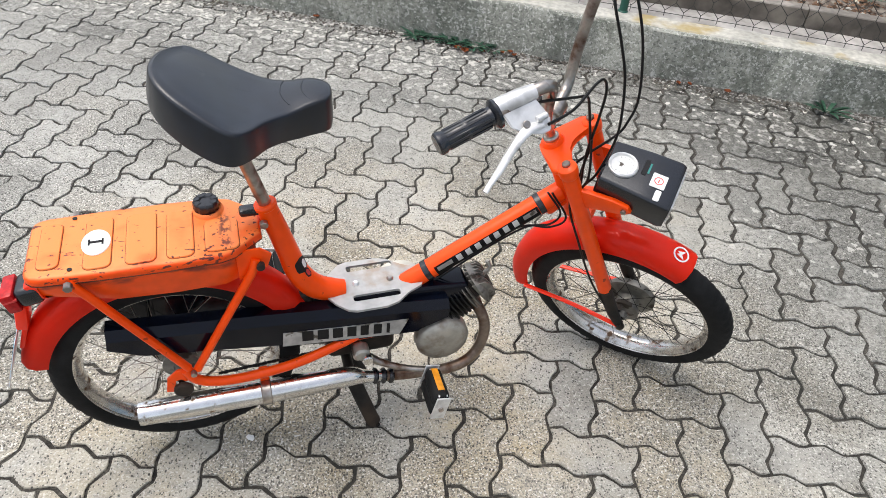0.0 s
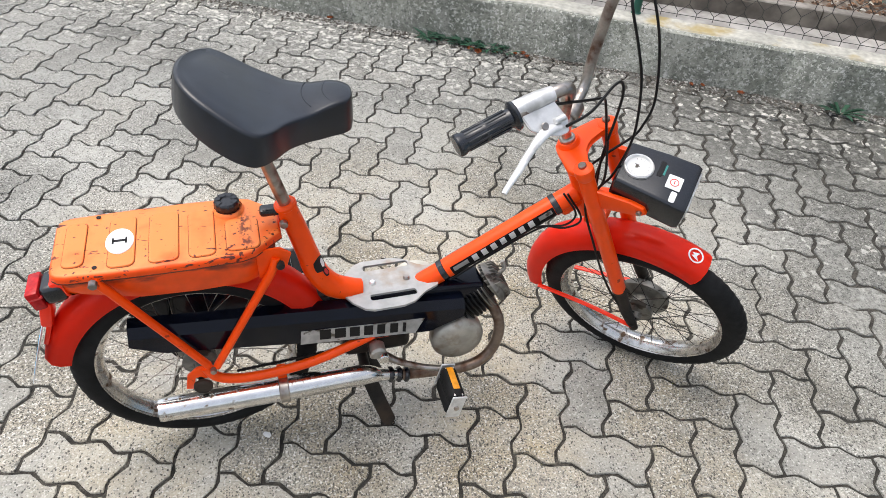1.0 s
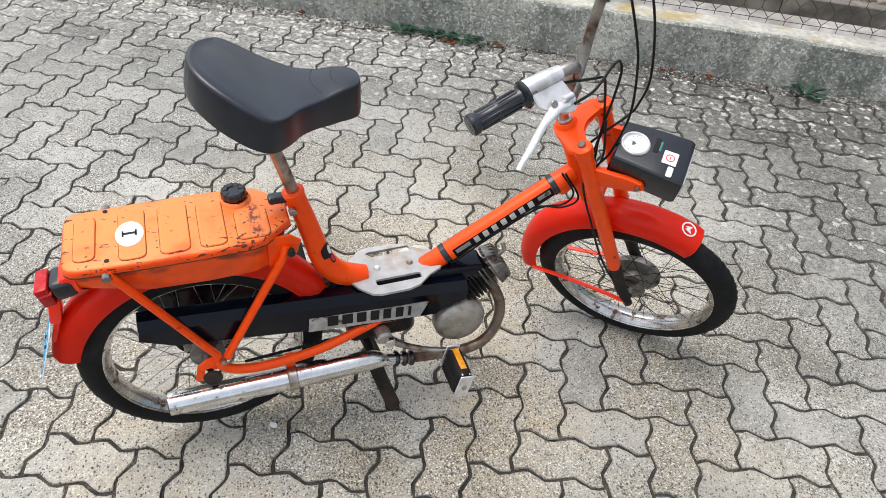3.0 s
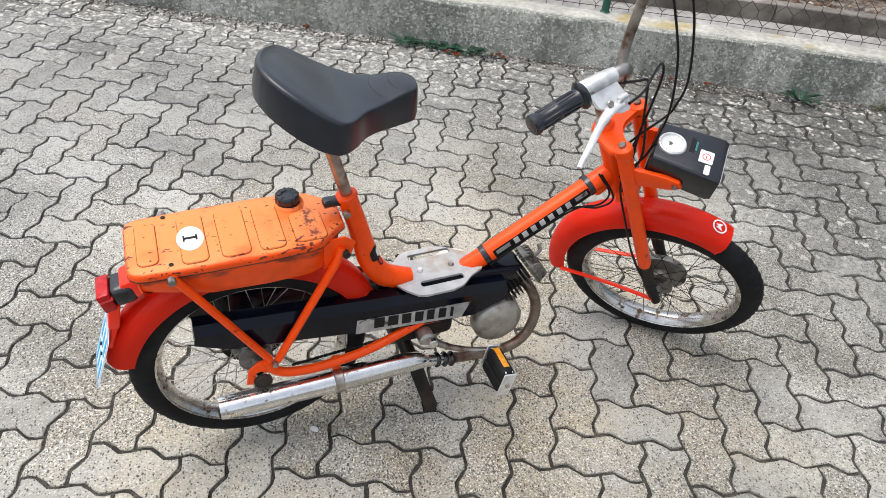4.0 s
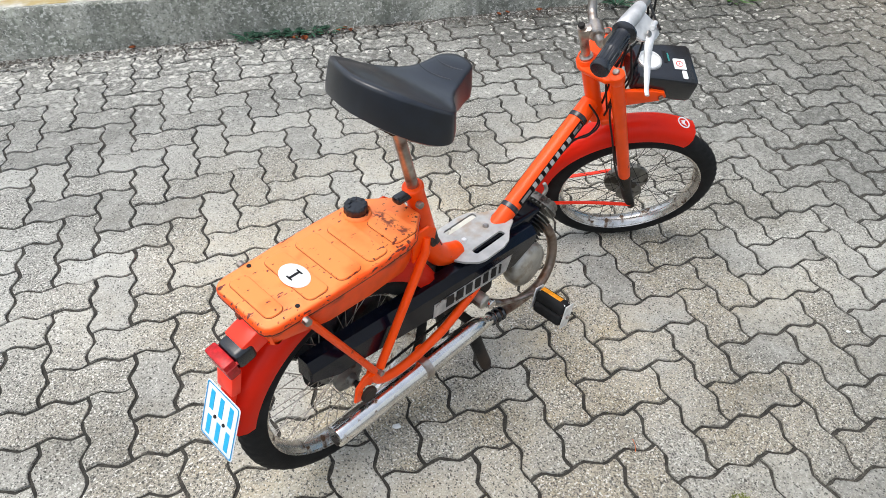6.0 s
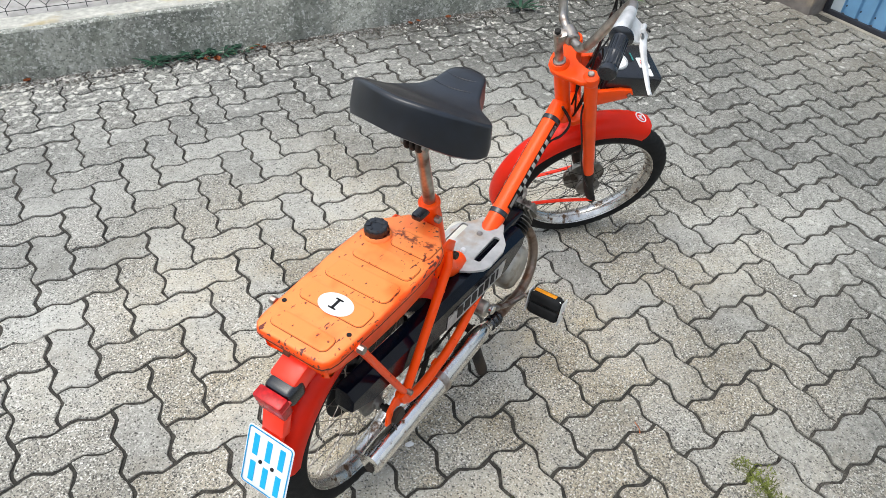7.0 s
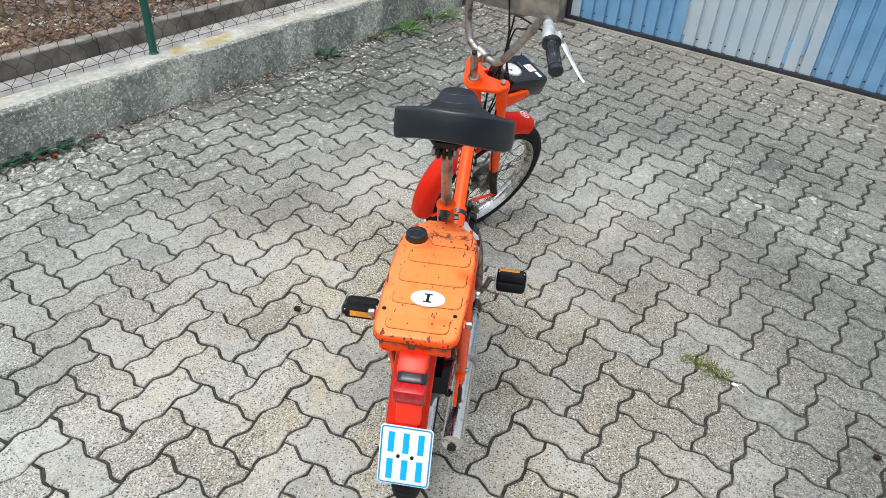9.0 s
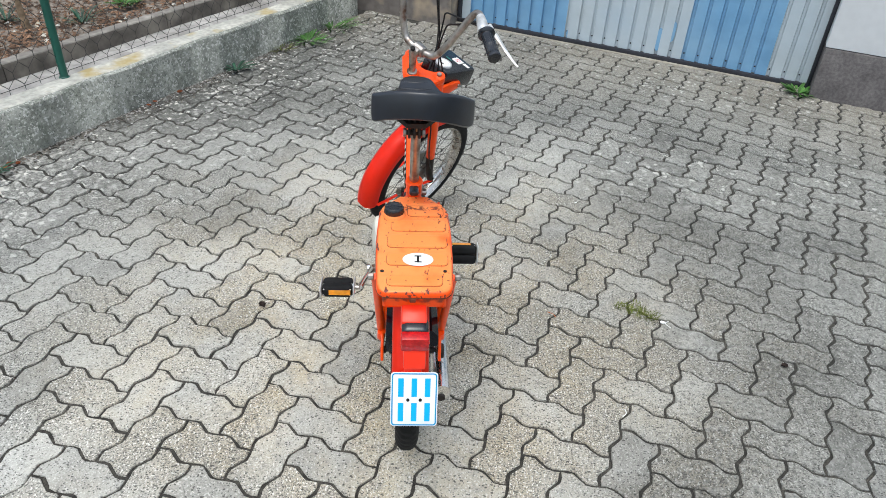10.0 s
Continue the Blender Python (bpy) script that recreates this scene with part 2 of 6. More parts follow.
    l.new(stretch.outputs[0], vor.inputs["Vector"])
    pick = n.new("ShaderNodeSeparateColor")
    l.new(vor.outputs["Color"], pick.inputs[0])
    chosen = maths("LESS_THAN", pick.outputs[0], maths("ADD", 0.32, maths("MULTIPLY", worn, 0.26)))
    size = ramp(pick.outputs[1], 0.0, 1.0, 0.16, 0.36)
    pit = maths("MULTIPLY", ramp(maths("SUBTRACT", vor.outputs["Distance"], size), 0.05, -0.05), chosen)
    col = mixed(maths("MULTIPLY", pit, 0.9), col, (0.06, 0.057, 0.05))
    # lichen and pale wear
    sep = n.new("ShaderNodeSeparateXYZ")
    l.new(pos, sep.inputs[0])
    near_wall = ramp(maths("ADD", maths("MULTIPLY", sep.outputs[0], 0.47), maths("MULTIPLY", sep.outputs[1], 0.88)), 2.1, 2.95)
    patch = maths("MULTIPLY", ramp(noise_tex(1.1, 2.0), 0.45, 0.6), ramp(sep.outputs[0], 0.6, 1.4, 0.0, 0.6))
    zone = maths("MAXIMUM", near_wall, patch)
    spots = n.new("ShaderNodeTexVoronoi")
    spots.inputs["Scale"].default_value = 32.0
    ragged = n.new("ShaderNodeVectorMath")
    ragged.operation = "MULTIPLY_ADD"
    l.new(bend.outputs["Color"], ragged.inputs[0])
    ragged.inputs[1].default_value = (0.035, 0.035, 0.035)
    l.new(pos, ragged.inputs[2])
    l.new(ragged.outputs[0], spots.inputs["Vector"])
    which = n.new("ShaderNodeSeparateColor")
    l.new(spots.outputs["Color"], which.inputs[0])
    dab = maths("MULTIPLY", ramp(maths("SUBTRACT", spots.outputs["Distance"], ramp(which.outputs[1], 0.0, 1.0, 0.06, 0.42)), 0.05, -0.06), maths("LESS_THAN", which.outputs[0], 0.46))
    blot = maths("MAXIMUM", maths("MULTIPLY", ramp(noise_tex(30.0, 6.0), 0.54, 0.60), maths("MAXIMUM", maths("MULTIPLY", ramp(near_wall, 0.4, 1.0, 0.0, 0.85), ramp(sep.outputs[0], 1.6, 0.9)), ramp(noise_tex(2.6, 2.0), 0.50, 0.64, 0.0, 0.6))), dab)
    # stones get darker towards the east, the south and the north, in blotches
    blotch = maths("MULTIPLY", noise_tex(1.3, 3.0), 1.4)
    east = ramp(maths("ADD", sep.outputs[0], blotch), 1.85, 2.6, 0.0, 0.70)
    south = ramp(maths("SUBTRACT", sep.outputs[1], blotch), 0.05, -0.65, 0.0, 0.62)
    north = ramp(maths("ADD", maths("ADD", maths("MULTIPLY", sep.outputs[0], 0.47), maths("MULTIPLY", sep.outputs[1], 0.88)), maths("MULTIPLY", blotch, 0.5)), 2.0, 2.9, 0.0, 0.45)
    # by the wall's corner: dirty stones, plus the corner's shade put into the colour
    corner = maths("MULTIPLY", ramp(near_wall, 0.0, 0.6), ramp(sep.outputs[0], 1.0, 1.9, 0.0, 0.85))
    dark_tone = maths("MAXIMUM", maths("MAXIMUM", north, corner), maths("MAXIMUM", east, south))
    col = mixed(maths("MAXIMUM", dark_tone, maths("MULTIPLY", zone, ramp(noise_tex(3.0), 0.4, 0.6, 0.1, 0.6))), col, (0.37, 0.375, 0.365), "MULTIPLY")
    # deepens that corner shade in the colour
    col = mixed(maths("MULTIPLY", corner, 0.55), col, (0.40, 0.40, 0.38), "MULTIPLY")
    # brown dust blown up against the garage
    off_front = maths("ADD", maths("MULTIPLY", sep.outputs[0], -0.9085), maths("ADD", maths("MULTIPLY", sep.outputs[1], 0.418), 2.75))
    col = mixed(ramp(maths("ADD", off_front, maths("MULTIPLY", blotch, 0.5)), 1.3, 0.4, 0.0, 0.6), col, (0.25, 0.222, 0.175))
    # broad darker and paler patches over many stones
    col = mixed(ramp(noise_tex(1.7, 4.0), 0.52, 0.66, 0.0, 0.6), col, (0.50, 0.50, 0.49), "MULTIPLY")
    col = mixed(ramp(noise_tex(2.3, 4.0), 0.44, 0.34, 0.0, 0.2), col, (0.52, 0.51, 0.475))
    mottle = maths("MULTIPLY", maths("MAXIMUM", dark_tone, zone), 0.75)
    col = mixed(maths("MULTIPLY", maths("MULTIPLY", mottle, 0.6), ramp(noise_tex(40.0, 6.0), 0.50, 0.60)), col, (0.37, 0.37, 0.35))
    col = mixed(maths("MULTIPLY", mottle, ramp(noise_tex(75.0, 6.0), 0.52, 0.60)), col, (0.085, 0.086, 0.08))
    col = mixed(maths("MULTIPLY", maths("MULTIPLY", blot, maths("ADD", 0.05, zone)), 0.95), col, (0.62, 0.61, 0.57))
    col = mixed(1.0, col, (0.995, 0.99, 0.965), "MULTIPLY")
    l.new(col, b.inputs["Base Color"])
    k = n.new("ShaderNodeBump")
    k.inputs["Strength"].default_value, k.inputs["Distance"].default_value = 0.7, 0.003
    h = maths("SUBTRACT", maths("MULTIPLY", noise_tex(220.0, 5.0), 0.7), pit)
    l.new(h, k.inputs["Height"])
    l.new(k.outputs[0], b.inputs["Normal"])
    return m


def wall_material():
    """Grey-green weathered concrete with pale exposed pebbles, dark stains and small pits."""
    m = material("weathered_concrete", (0.31, 0.322, 0.275), 0.94, vary=0.3, scale=60, bump=1.0, bump_scale=90, dirt=(0.16, 0.168, 0.15), dirt_amount=0.5, dirt_scale=6.5, dirt_soft=0.3)
    n, l = m.node_tree.nodes, m.node_tree.links
    b = n["Principled BSDF"]
    last = b.inputs["Base Color"].links[0].from_socket
    co = n.new("ShaderNodeTexCoord")
    for sc, lo, hi, most, colour in ((3.2, 0.46, 0.60, 0.7, (0.43, 0.435, 0.38)), (8.0, 0.52, 0.62, 0.6, (0.13, 0.142, 0.112)), (34.0, 0.54, 0.61, 0.6, (0.10, 0.112, 0.09)), (72.0, 0.55, 0.60, 0.8, (0.58, 0.58, 0.54)), (110.0, 0.55, 0.62, 0.7, (0.07, 0.075, 0.068)), (28.0, 0.62, 0.66, 0.7, (0.60, 0.60, 0.57))):
        t = n.new("ShaderNodeTexNoise")
        t.inputs["Scale"].default_value, t.inputs["Detail"].default_value, t.inputs["Roughness"].default_value = sc, 5.0, 0.65
        l.new(co.outputs["Object"], t.inputs["Vector"])
        r = n.new("ShaderNodeMapRange")
        l.new(t.outputs["Fac"], r.inputs["Value"])
        for k, v in zip(("From Min", "From Max", "To Max"), (lo, hi, most)):
            r.inputs[k].default_value = v
        mix = n.new("ShaderNodeMix")
        mix.data_type = "RGBA"
        l.new(r.outputs[0], mix.inputs["Factor"])
        l.new(last, mix.inputs[6])
        mix.inputs[7].default_value = (*colour, 1)
        last = mix.outputs[2]
    l.new(last, b.inputs["Base Color"])
    return m


def tank_material():
    """Orange paint, paler on top from fading and painted-in sky sheen, chipped and grimy along the rim and round the
    filler.
    """
    m = material("faded_sheen_orange_paint_chipped", (0.97, 0.086, 0.003), 0.38, vary=0.1, scale=30, bump=0.05, spec=0.36)
    n, l = m.node_tree.nodes, m.node_tree.links
    b = n["Principled BSDF"]
    paint = b.inputs["Base Color"].links[0].from_socket
    co = n.new("ShaderNodeTexCoord")
    sep = n.new("ShaderNodeSeparateXYZ")
    l.new(co.outputs["Object"], sep.inputs[0])

    def ramp(value, a, b_, lo=0.0, hi=1.0):
        r = n.new("ShaderNodeMapRange")
        l.new(value, r.inputs["Value"])
        for k, v in zip(("From Min", "From Max", "To Min", "To Max"), (a, b_, lo, hi)):
            r.inputs[k].default_value = v
        return r.outputs[0]

    def maths(op, a, b_):
        t = n.new("ShaderNodeMath")
        t.operation = op
        for k, v in enumerate((a, b_)):
            if isinstance(v, float):
                t.inputs[k].default_value = v
            else:
                l.new(v, t.inputs[k])
        return t.outputs[0]

    def noise_tex(sc, detail, squeeze=1.0):
        mp = n.new("ShaderNodeMapping")
        mp.inputs["Scale"].default_value = (squeeze, 1.0, 1.0)
        l.new(co.outputs["Object"], mp.inputs["Vector"])
        t = n.new("ShaderNodeTexNoise")
        t.inputs["Scale"].default_value, t.inputs["Detail"].default_value = sc, detail
        l.new(mp.outputs[0], t.inputs["Vector"])
        return t.outputs["Fac"]

    side = n.new("ShaderNodeMath")
    side.operation = "ABSOLUTE"
    l.new(sep.outputs[1], side.inputs[0])
    above = ramp(sep.outputs[2], 0.628, 0.630)
    rim = maths("MAXIMUM", ramp(side.outputs[0], 0.078, 0.089, 0.0, 0.098), ramp(sep.outputs[0], -0.424, -0.437, 0.0, 0.095))
    fore = maths("MULTIPLY", ramp(sep.outputs[0], -0.20, -0.12), ramp(sep.outputs[1], 0.045, -0.045))
    # chips along the rim, scabs in front of the cap, one long scrape across, and oily dirt running down under the lip
    chips = ramp(maths("ADD", noise_tex(120.0, 6.0, 0.35), rim), 0.665, 0.70)
    scabs = ramp(maths("ADD", noise_tex(85.0, 6.0), maths("MULTIPLY", fore, 0.072)), 0.665, 0.70)
    band = maths("MULTIPLY", maths("MULTIPLY", ramp(sep.outputs[0], -0.112, -0.104), ramp(sep.outputs[0], -0.084, -0.092)), maths("MULTIPLY", ramp(sep.outputs[1], 0.035, 0.020), ramp(sep.outputs[1], -0.072, -0.058)))
    scrape = maths("MULTIPLY", band, ramp(noise_tex(75.0, 6.0, 1.8), 0.44, 0.56, 0.0, 0.9))
    mask = maths("MULTIPLY", above, maths("MAXIMUM", maths("MAXIMUM", chips, scabs), scrape))
    below = maths("MULTIPLY", ramp(sep.outputs[2], 0.592, 0.610), ramp(sep.outputs[2], 0.6300, 0.6290))
    runs = maths("MULTIPLY", below, ramp(maths("ADD", noise_tex(26.0, 5.0, 0.4), ramp(sep.outputs[2], 0.592, 0.618, -0.08, 0.05)), 0.48, 0.58, 0.0, 0.85))
    mask = maths("MAXIMUM", mask, runs)
    # paler top face: faded paint, with the sky's sheen put into the colour
    fade_sheen = ramp(maths("ADD", noise_tex(11.0, 3.0), ramp(sep.outputs[2], 0.640, 0.646, -0.3, 0.22)), 0.42, 0.72, 0.0, 0.95)
    mix0 = n.new("ShaderNodeMix")
    mix0.data_type = "RGBA"
    l.new(fade_sheen, mix0.inputs["Factor"])
    l.new(paint, mix0.inputs[6])
    mix0.inputs[7].default_value = (0.97, 0.27, 0.07, 1)
    mix = n.new("ShaderNodeMix")
    mix.data_type = "RGBA"
    l.new(mask, mix.inputs["Factor"])
    l.new(mix0.outputs[2], mix.inputs[6])
    mix.inputs[7].default_value = (0.13, 0.028, 0.018, 1)
    l.new(mix.outputs[2], b.inputs["Base Color"])
    return m


M["tank"] = tank_material()
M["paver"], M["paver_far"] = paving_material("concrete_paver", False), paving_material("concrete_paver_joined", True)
M["joint"] = material("joint_dirt", (0.068, 0.062, 0.052), 1.0, vary=0.55, scale=260, bump=1.0, bump_scale=200, dirt=(0.024, 0.024, 0.020), dirt_amount=0.50, dirt_scale=1.6, dirt_soft=0.3)
M["concrete"] = wall_material()


# ---- mesh builders ----
def solid(name, bm, mat, parent=None, m=None, label="", smooth=True, angle=40):
    me = bpy.data.meshes.new(name)
    bmesh.ops.recalc_face_normals(bm, faces=bm.faces)
    if smooth:
        for f in bm.faces:
            f.smooth = True
        for e in bm.edges:
            if len(e.link_faces) == 2 and e.calc_face_angle(0) > radians(angle):
                e.smooth = False
    bm.to_mesh(me)
    bm.free()
    me.materials.append(mat)
    ob = new(name, me)
    if parent is not None:
        ob.parent = parent
    if m is not None:
        ob.matrix_local = m
    if label:
        ob["label"] = label
    return ob


def part(name, bm, mat, parent, label="", m=None, smooth=True):
    return solid(name, bm, mat, parent, m, label, smooth)


def box(bm, size, at=(0, 0, 0), turn=None, bevel=0.0, seg=2):
    m = Matrix.Translation(at) @ (turn.to_4x4() if turn is not None else Matrix()) @ Matrix.Diagonal((*size, 1))
    made = bmesh.ops.create_cube(bm, size=1.0, matrix=m)
    if bevel:
        es = {e for v in made["verts"] for e in v.link_edges}
        bmesh.ops.bevel(bm, geom=list(es), offset=bevel, segments=seg, affect="EDGES", profile=0.5)
    return bm


def boxed(size, at=(0, 0, 0), turn=None, bevel=0.0, seg=2):
    return box(bmesh.new(), size, at, turn, bevel, seg)


def smooth_path(points, steps=6):
    """Catmull-Rom through the points."""
    p = [Vector(q) for q in points]
    p = [2 * p[0] - p[1], *p, 2 * p[-1] - p[-2]]
    out = []
    for a, b, c, d in zip(p, p[1:], p[2:], p[3:]):
        for i in range(steps):
            t = i / steps
            out.append(0.5 * ((2 * b) + (c - a) * t + (2 * a - 5 * b + 4 * c - d) * t * t + (3 * b - a - 3 * c + d) * t ** 3))
    return [*out, p[-2]]


def tube(bm, points, radius, sides=10, steps=6, curved=True, flat=1.0):
    """A tube along points; radius is a number or one for each point; flat squashes it across its second axis."""
    pts = smooth_path(points, steps) if curved and len(points) > 2 else [Vector(q) for q in points]
    if isinstance(radius, (int, float)):
        rad = [radius] * len(pts)
    else:
        rad = [float(v) for v in np.interp(np.linspace(0, len(radius) - 1, len(pts)), range(len(radius)), radius)]
    t0 = (pts[1] - pts[0]).normalized()
    side = t0.orthogonal().normalized()
    if abs(t0.y) < 0.95:
        side = (Vector((0, 1, 0)) - t0 * t0.y).normalized()
    rings = []
    for i, (q, r) in enumerate(zip(pts, rad)):
        t = (pts[min(i + 1, len(pts) - 1)] - pts[max(i - 1, 0)]).normalized()
        side = (side - t * side.dot(t)).normalized()
        up = t.cross(side)
        rings.append([bm.verts.new(q + r * (math.cos(2 * math.pi * k / sides) * side + flat * math.sin(2 * math.pi * k / sides) * up)) for k in range(sides)])
    for a, b in zip(rings, rings[1:]):
        for k in range(sides):
            bm.faces.new((a[k], a[(k + 1) % sides], b[(k + 1) % sides], b[k]))
    bm.faces.new(rings[0][::-1])
    bm.faces.new(rings[-1])
    return bm


def tubed(points, radius, **kw):
    return tube(bmesh.new(), points, radius, **kw)


def lathe(bm, profile, m=None, seg=32, closed=False, arc=None):
    """Turns (r, h) points about the local z axis. closed: the profile is a ring. arc: start and end in degrees."""
    m = m or Matrix()
    a0, a1 = (0, 360) if arc is None else arc
    n = seg if arc is None else seg + 1
    rings = []
    for k in range(n):
        a = radians(a0 + (a1 - a0) * k / seg)
        rings.append([bm.verts.new(m @ Vector((r * math.cos(a), r * math.sin(a), h))) for r, h in profile])
    np_ = len(profile)
    for k in range(seg):
        a, b = rings[k], rings[(k + 1) % n]
        for i in range(np_ if closed else np_ - 1):
            j = (i + 1) % np_
            q = [v for v in (a[i], a[j], b[j], b[i])]
            bm.faces.new(q)
    if arc is not None and closed:
        bm.faces.new(rings[0][::-1])
        bm.faces.new(rings[-1])
    bmesh.ops.remove_doubles(bm, verts=bm.verts, dist=1e-5)
    return bm


def lathed(profile, m=None, **kw):
    return lathe(bmesh.new(), profile, m, **kw)


def prism(bm, outline, low, high, m=None, bevel=0.0):
    """A plate with that outline (x, y), from low to high, with its edges eased."""
    m = m or Matrix()
    a = [bm.verts.new(m @ Vector((x, y, low))) for x, y in outline]
    b = [bm.verts.new(m @ Vector((x, y, high))) for x, y in outline]
    made = [bm.faces.new(a[::-1]), bm.faces.new(b)]
    n = len(outline)
    for i in range(n):
        bm.faces.new((a[i], a[(i + 1) % n], b[(i + 1) % n], b[i]))
    if bevel:
        es = {e for f in made for e in f.edges}
        bmesh.ops.bevel(bm, geom=list(es), offset=bevel, segments=2, affect="EDGES", profile=0.5)
    return bm


def prismed(outline, low, high, m=None, bevel=0.0):
    return prism(bmesh.new(), outline, low, high, m, bevel)


def rounded(x0, y0, x1, y1, r, seg=4):
    out = []
    for cx, cy, a in ((x1 - r, y1 - r, 0), (x0 + r, y1 - r, 90), (x0 + r, y0 + r, 180), (x1 - r, y0 + r, 270)):
        for k in range(seg + 1):
            t = radians(a + 90 * k / seg)
            out.append((cx + r * math.cos(t), cy + r * math.sin(t)))
    return out


def disc(bm, centre, axis, radius, depth, seg=20, bevel=0.0):
    """A short cylinder round an axis."""
    z = Vector(axis).normalized()
    m = Matrix.Translation(centre) @ z.to_track_quat("Z", "Y").to_matrix().to_4x4()
    e = bevel
    return lathe(bm, [(1e-4, -depth / 2), (radius - e, -depth / 2), (radius, -depth / 2 + e), (radius, depth / 2 - e), (radius - e, depth / 2), (1e-4, depth / 2)], m, seg)


def disced(centre, axis, radius, depth, seg=20, bevel=0.0):
    return disc(bmesh.new(), centre, axis, radius, depth, seg, bevel)


TO_XZ = Matrix(((1, 0, 0, 0), (0, 0, -1, 0), (0, 1, 0, 0), (0, 0, 0, 1)))  # outline (x, y) drawn in the upright x-z plane, height towards -y


# ---- the yard: ground, retaining wall, garden strip, garage front ----
def turned(angle, x=0.0, y=0.0, z=0.0):
    return pose(x, y, z, 0, 0, angle)


ground = solid("ground", prismed([(-60, -60), (60, -60), (60, 60), (-60, 60)], -0.4, -0.0062), M["joint"], smooth=False)
tagged(ground, "dark earth under the paving, showing in the joints", "ground", kind="structure")

# the wall runs along its own x axis; its y axis points away from the yard
WALL = turned(-28.3, 1.168, 2.90)
WALL_LENGTH = (-6.0, 2.78)


def wall_top(s):
    return 0.220 - 0.016 * max(s - 1.2, 0.0)


def strip(y0, y1, z0, z1, rough=0.0, steps=90, seed=0, jitter=0.0):
    """A long bar along the wall from y0 to y1 in depth; its top follows the wall's; rough wobbles its faces."""
    bm = bmesh.new()
    rings = []
    for k in range(steps + 1):
        s = WALL_LENGTH[0] + (WALL_LENGTH[1] - WALL_LENGTH[0]) * k / steps
        t = wall_top(s)
        w = [rough * noise.noise(Vector((s * 5, q * 9.7 + seed, seed * 3.1))) for q in range(4)]
        ring = [(y0 + w[0], z0), (y0 + w[1] + 0.004, t + z1 - 0.008), (y0 + w[1] + 0.012, t + z1 + w[2] * 0.5), (y1, t + z1 + w[3] * 0.5), (y1, z0)]
        rings.append([bm.verts.new((s, y, z)) for y, z in ring])
    for a, b in zip(rings, rings[1:]):
        for i in range(5):
            bm.faces.new((a[i], a[(i + 1) % 5], b[(i + 1) % 5], b[i]))
    bm.faces.new(rings[0])
    bm.faces.new(rings[-1][::-1])
    return bm


retaining_wall = solid("wall_north", strip(0.004, 0.138, -0.4, 0.0, 0.010, 160, 1), M["concrete"], m=WALL)
tagged(retaining_wall, "low rough cast-concrete retaining wall, stained grey", "wall", kind="structure")
coping = solid("trim", strip(0.030, 0.140, 0.05, 0.005, 0.004, 160, 4), M["ledge"], m=WALL)
tagged(coping, "pale smoothed concrete coping with yellow lichen along the wall", "coping", kind="structure")
path_strip = solid("pavement", strip(0.140, 0.300, -0.1, 0.001, 0.004, 90, 7), M["slab"], m=WALL)
tagged(path_strip, "light grey concrete strip behind the fence", "pavement", kind="structure")


def kerb_stone(a, b, width=0.078, high=0.082):
    """A kerb stone from a to b in the wall's plan, its outer edge on that line."""
    d = Vector((b[0] - a[0], b[1] - a[1], wall_top(b[0]) - wall_top(a[0])))
    bm = bmesh.new()
    n_ = 12
    rings = []
    for k in range(n_ + 1):
        q = Vector((a[0], a[1], wall_top(a[0]))) + d * (k / n_)
        out = Vector((-d.y, d.x, 0)).normalized()
        w = [0.003 * noise.noise(Vector((q.x * 9, q.y * 9, i * 3.3))) for i in range(4)]
        rings.append([bm.verts.new(q + out * y + Vector((0, 0, z))) for y, z in ((w[0], -0.1), (w[1], high - 0.008), (0.007, high + w[2]), (width - 0.007, high + w[3]), (width, high - 0.008), (width, -0.1))])
    for p, q in zip(rings, rings[1:]):
        for i in range(6):
            bm.faces.new((p[i], p[(i + 1) % 6], q[(i + 1) % 6], q[i]))
    bm.faces.new(rings[0])
    bm.faces.new(rings[-1][::-1])
    bmesh.ops.recalc_face_normals(bm, faces=bm.faces)
    return bm


def kerb_top(a, b, width=0.078, high=0.082):
    """The paler top skin on a kerb stone, from a to b in the wall's plan."""
    za, zb = wall_top(a[0]) + high, wall_top(b[0]) + high
    d = Vector((b[0] - a[0], b[1] - a[1], 0)).normalized()
    out = Vector((-d.y, d.x, 0))
    bm = bmesh.new()
    lo, hi = [], []
    for k in range(25):
        q = Vector((a[0], a[1], za)).lerp(Vector((b[0], b[1], zb)), k / 24)
        w = 0.004 * noise.noise(Vector((q.x * 14, q.y * 14, 1.0)))
        lo.append([bm.verts.new(q + out * y + Vector((0, 0, z))) for y, z in ((0.005 + w, 0.0), (0.009 + w, 0.0045), (width - 0.012, 0.0045), (width - 0.008, 0.0))])
    for p, q in zip(lo, lo[1:]):
        for i in range(3):
            bm.faces.new((p[i], p[i + 1], q[i + 1], q[i]))
    return bm


garden_kerb = new("garden_kerb")
garden_kerb.matrix_world = WALL
tagged(garden_kerb, "dark concrete kerb with a paler top round the garden bed", "kerb", kind="structure")
for a, b in (((-0.285, 0.318), (0.279, 0.303)), ((0.284, 0.303), (1.28, 0.300)), ((1.285, 0.300), (2.78, 0.315))):
    stone = part("kerb_stone", kerb_stone(a, b), M["kerb"], garden_kerb)
    part("worn_top", kerb_top(a, b), M["kerbtop"], stone, "paler top of the kerb")
for k in range(3):
    part("kerb_stone", kerb_stone((-0.214 - 0.118 * (0.08 + k), 0.385 + k, ), (-0.214 - 0.118 * (0.08 + k - 0.995) - 0.118 * 1.99, 0.385 + k + 0.995), -0.075), M["kerb"], garden_kerb)

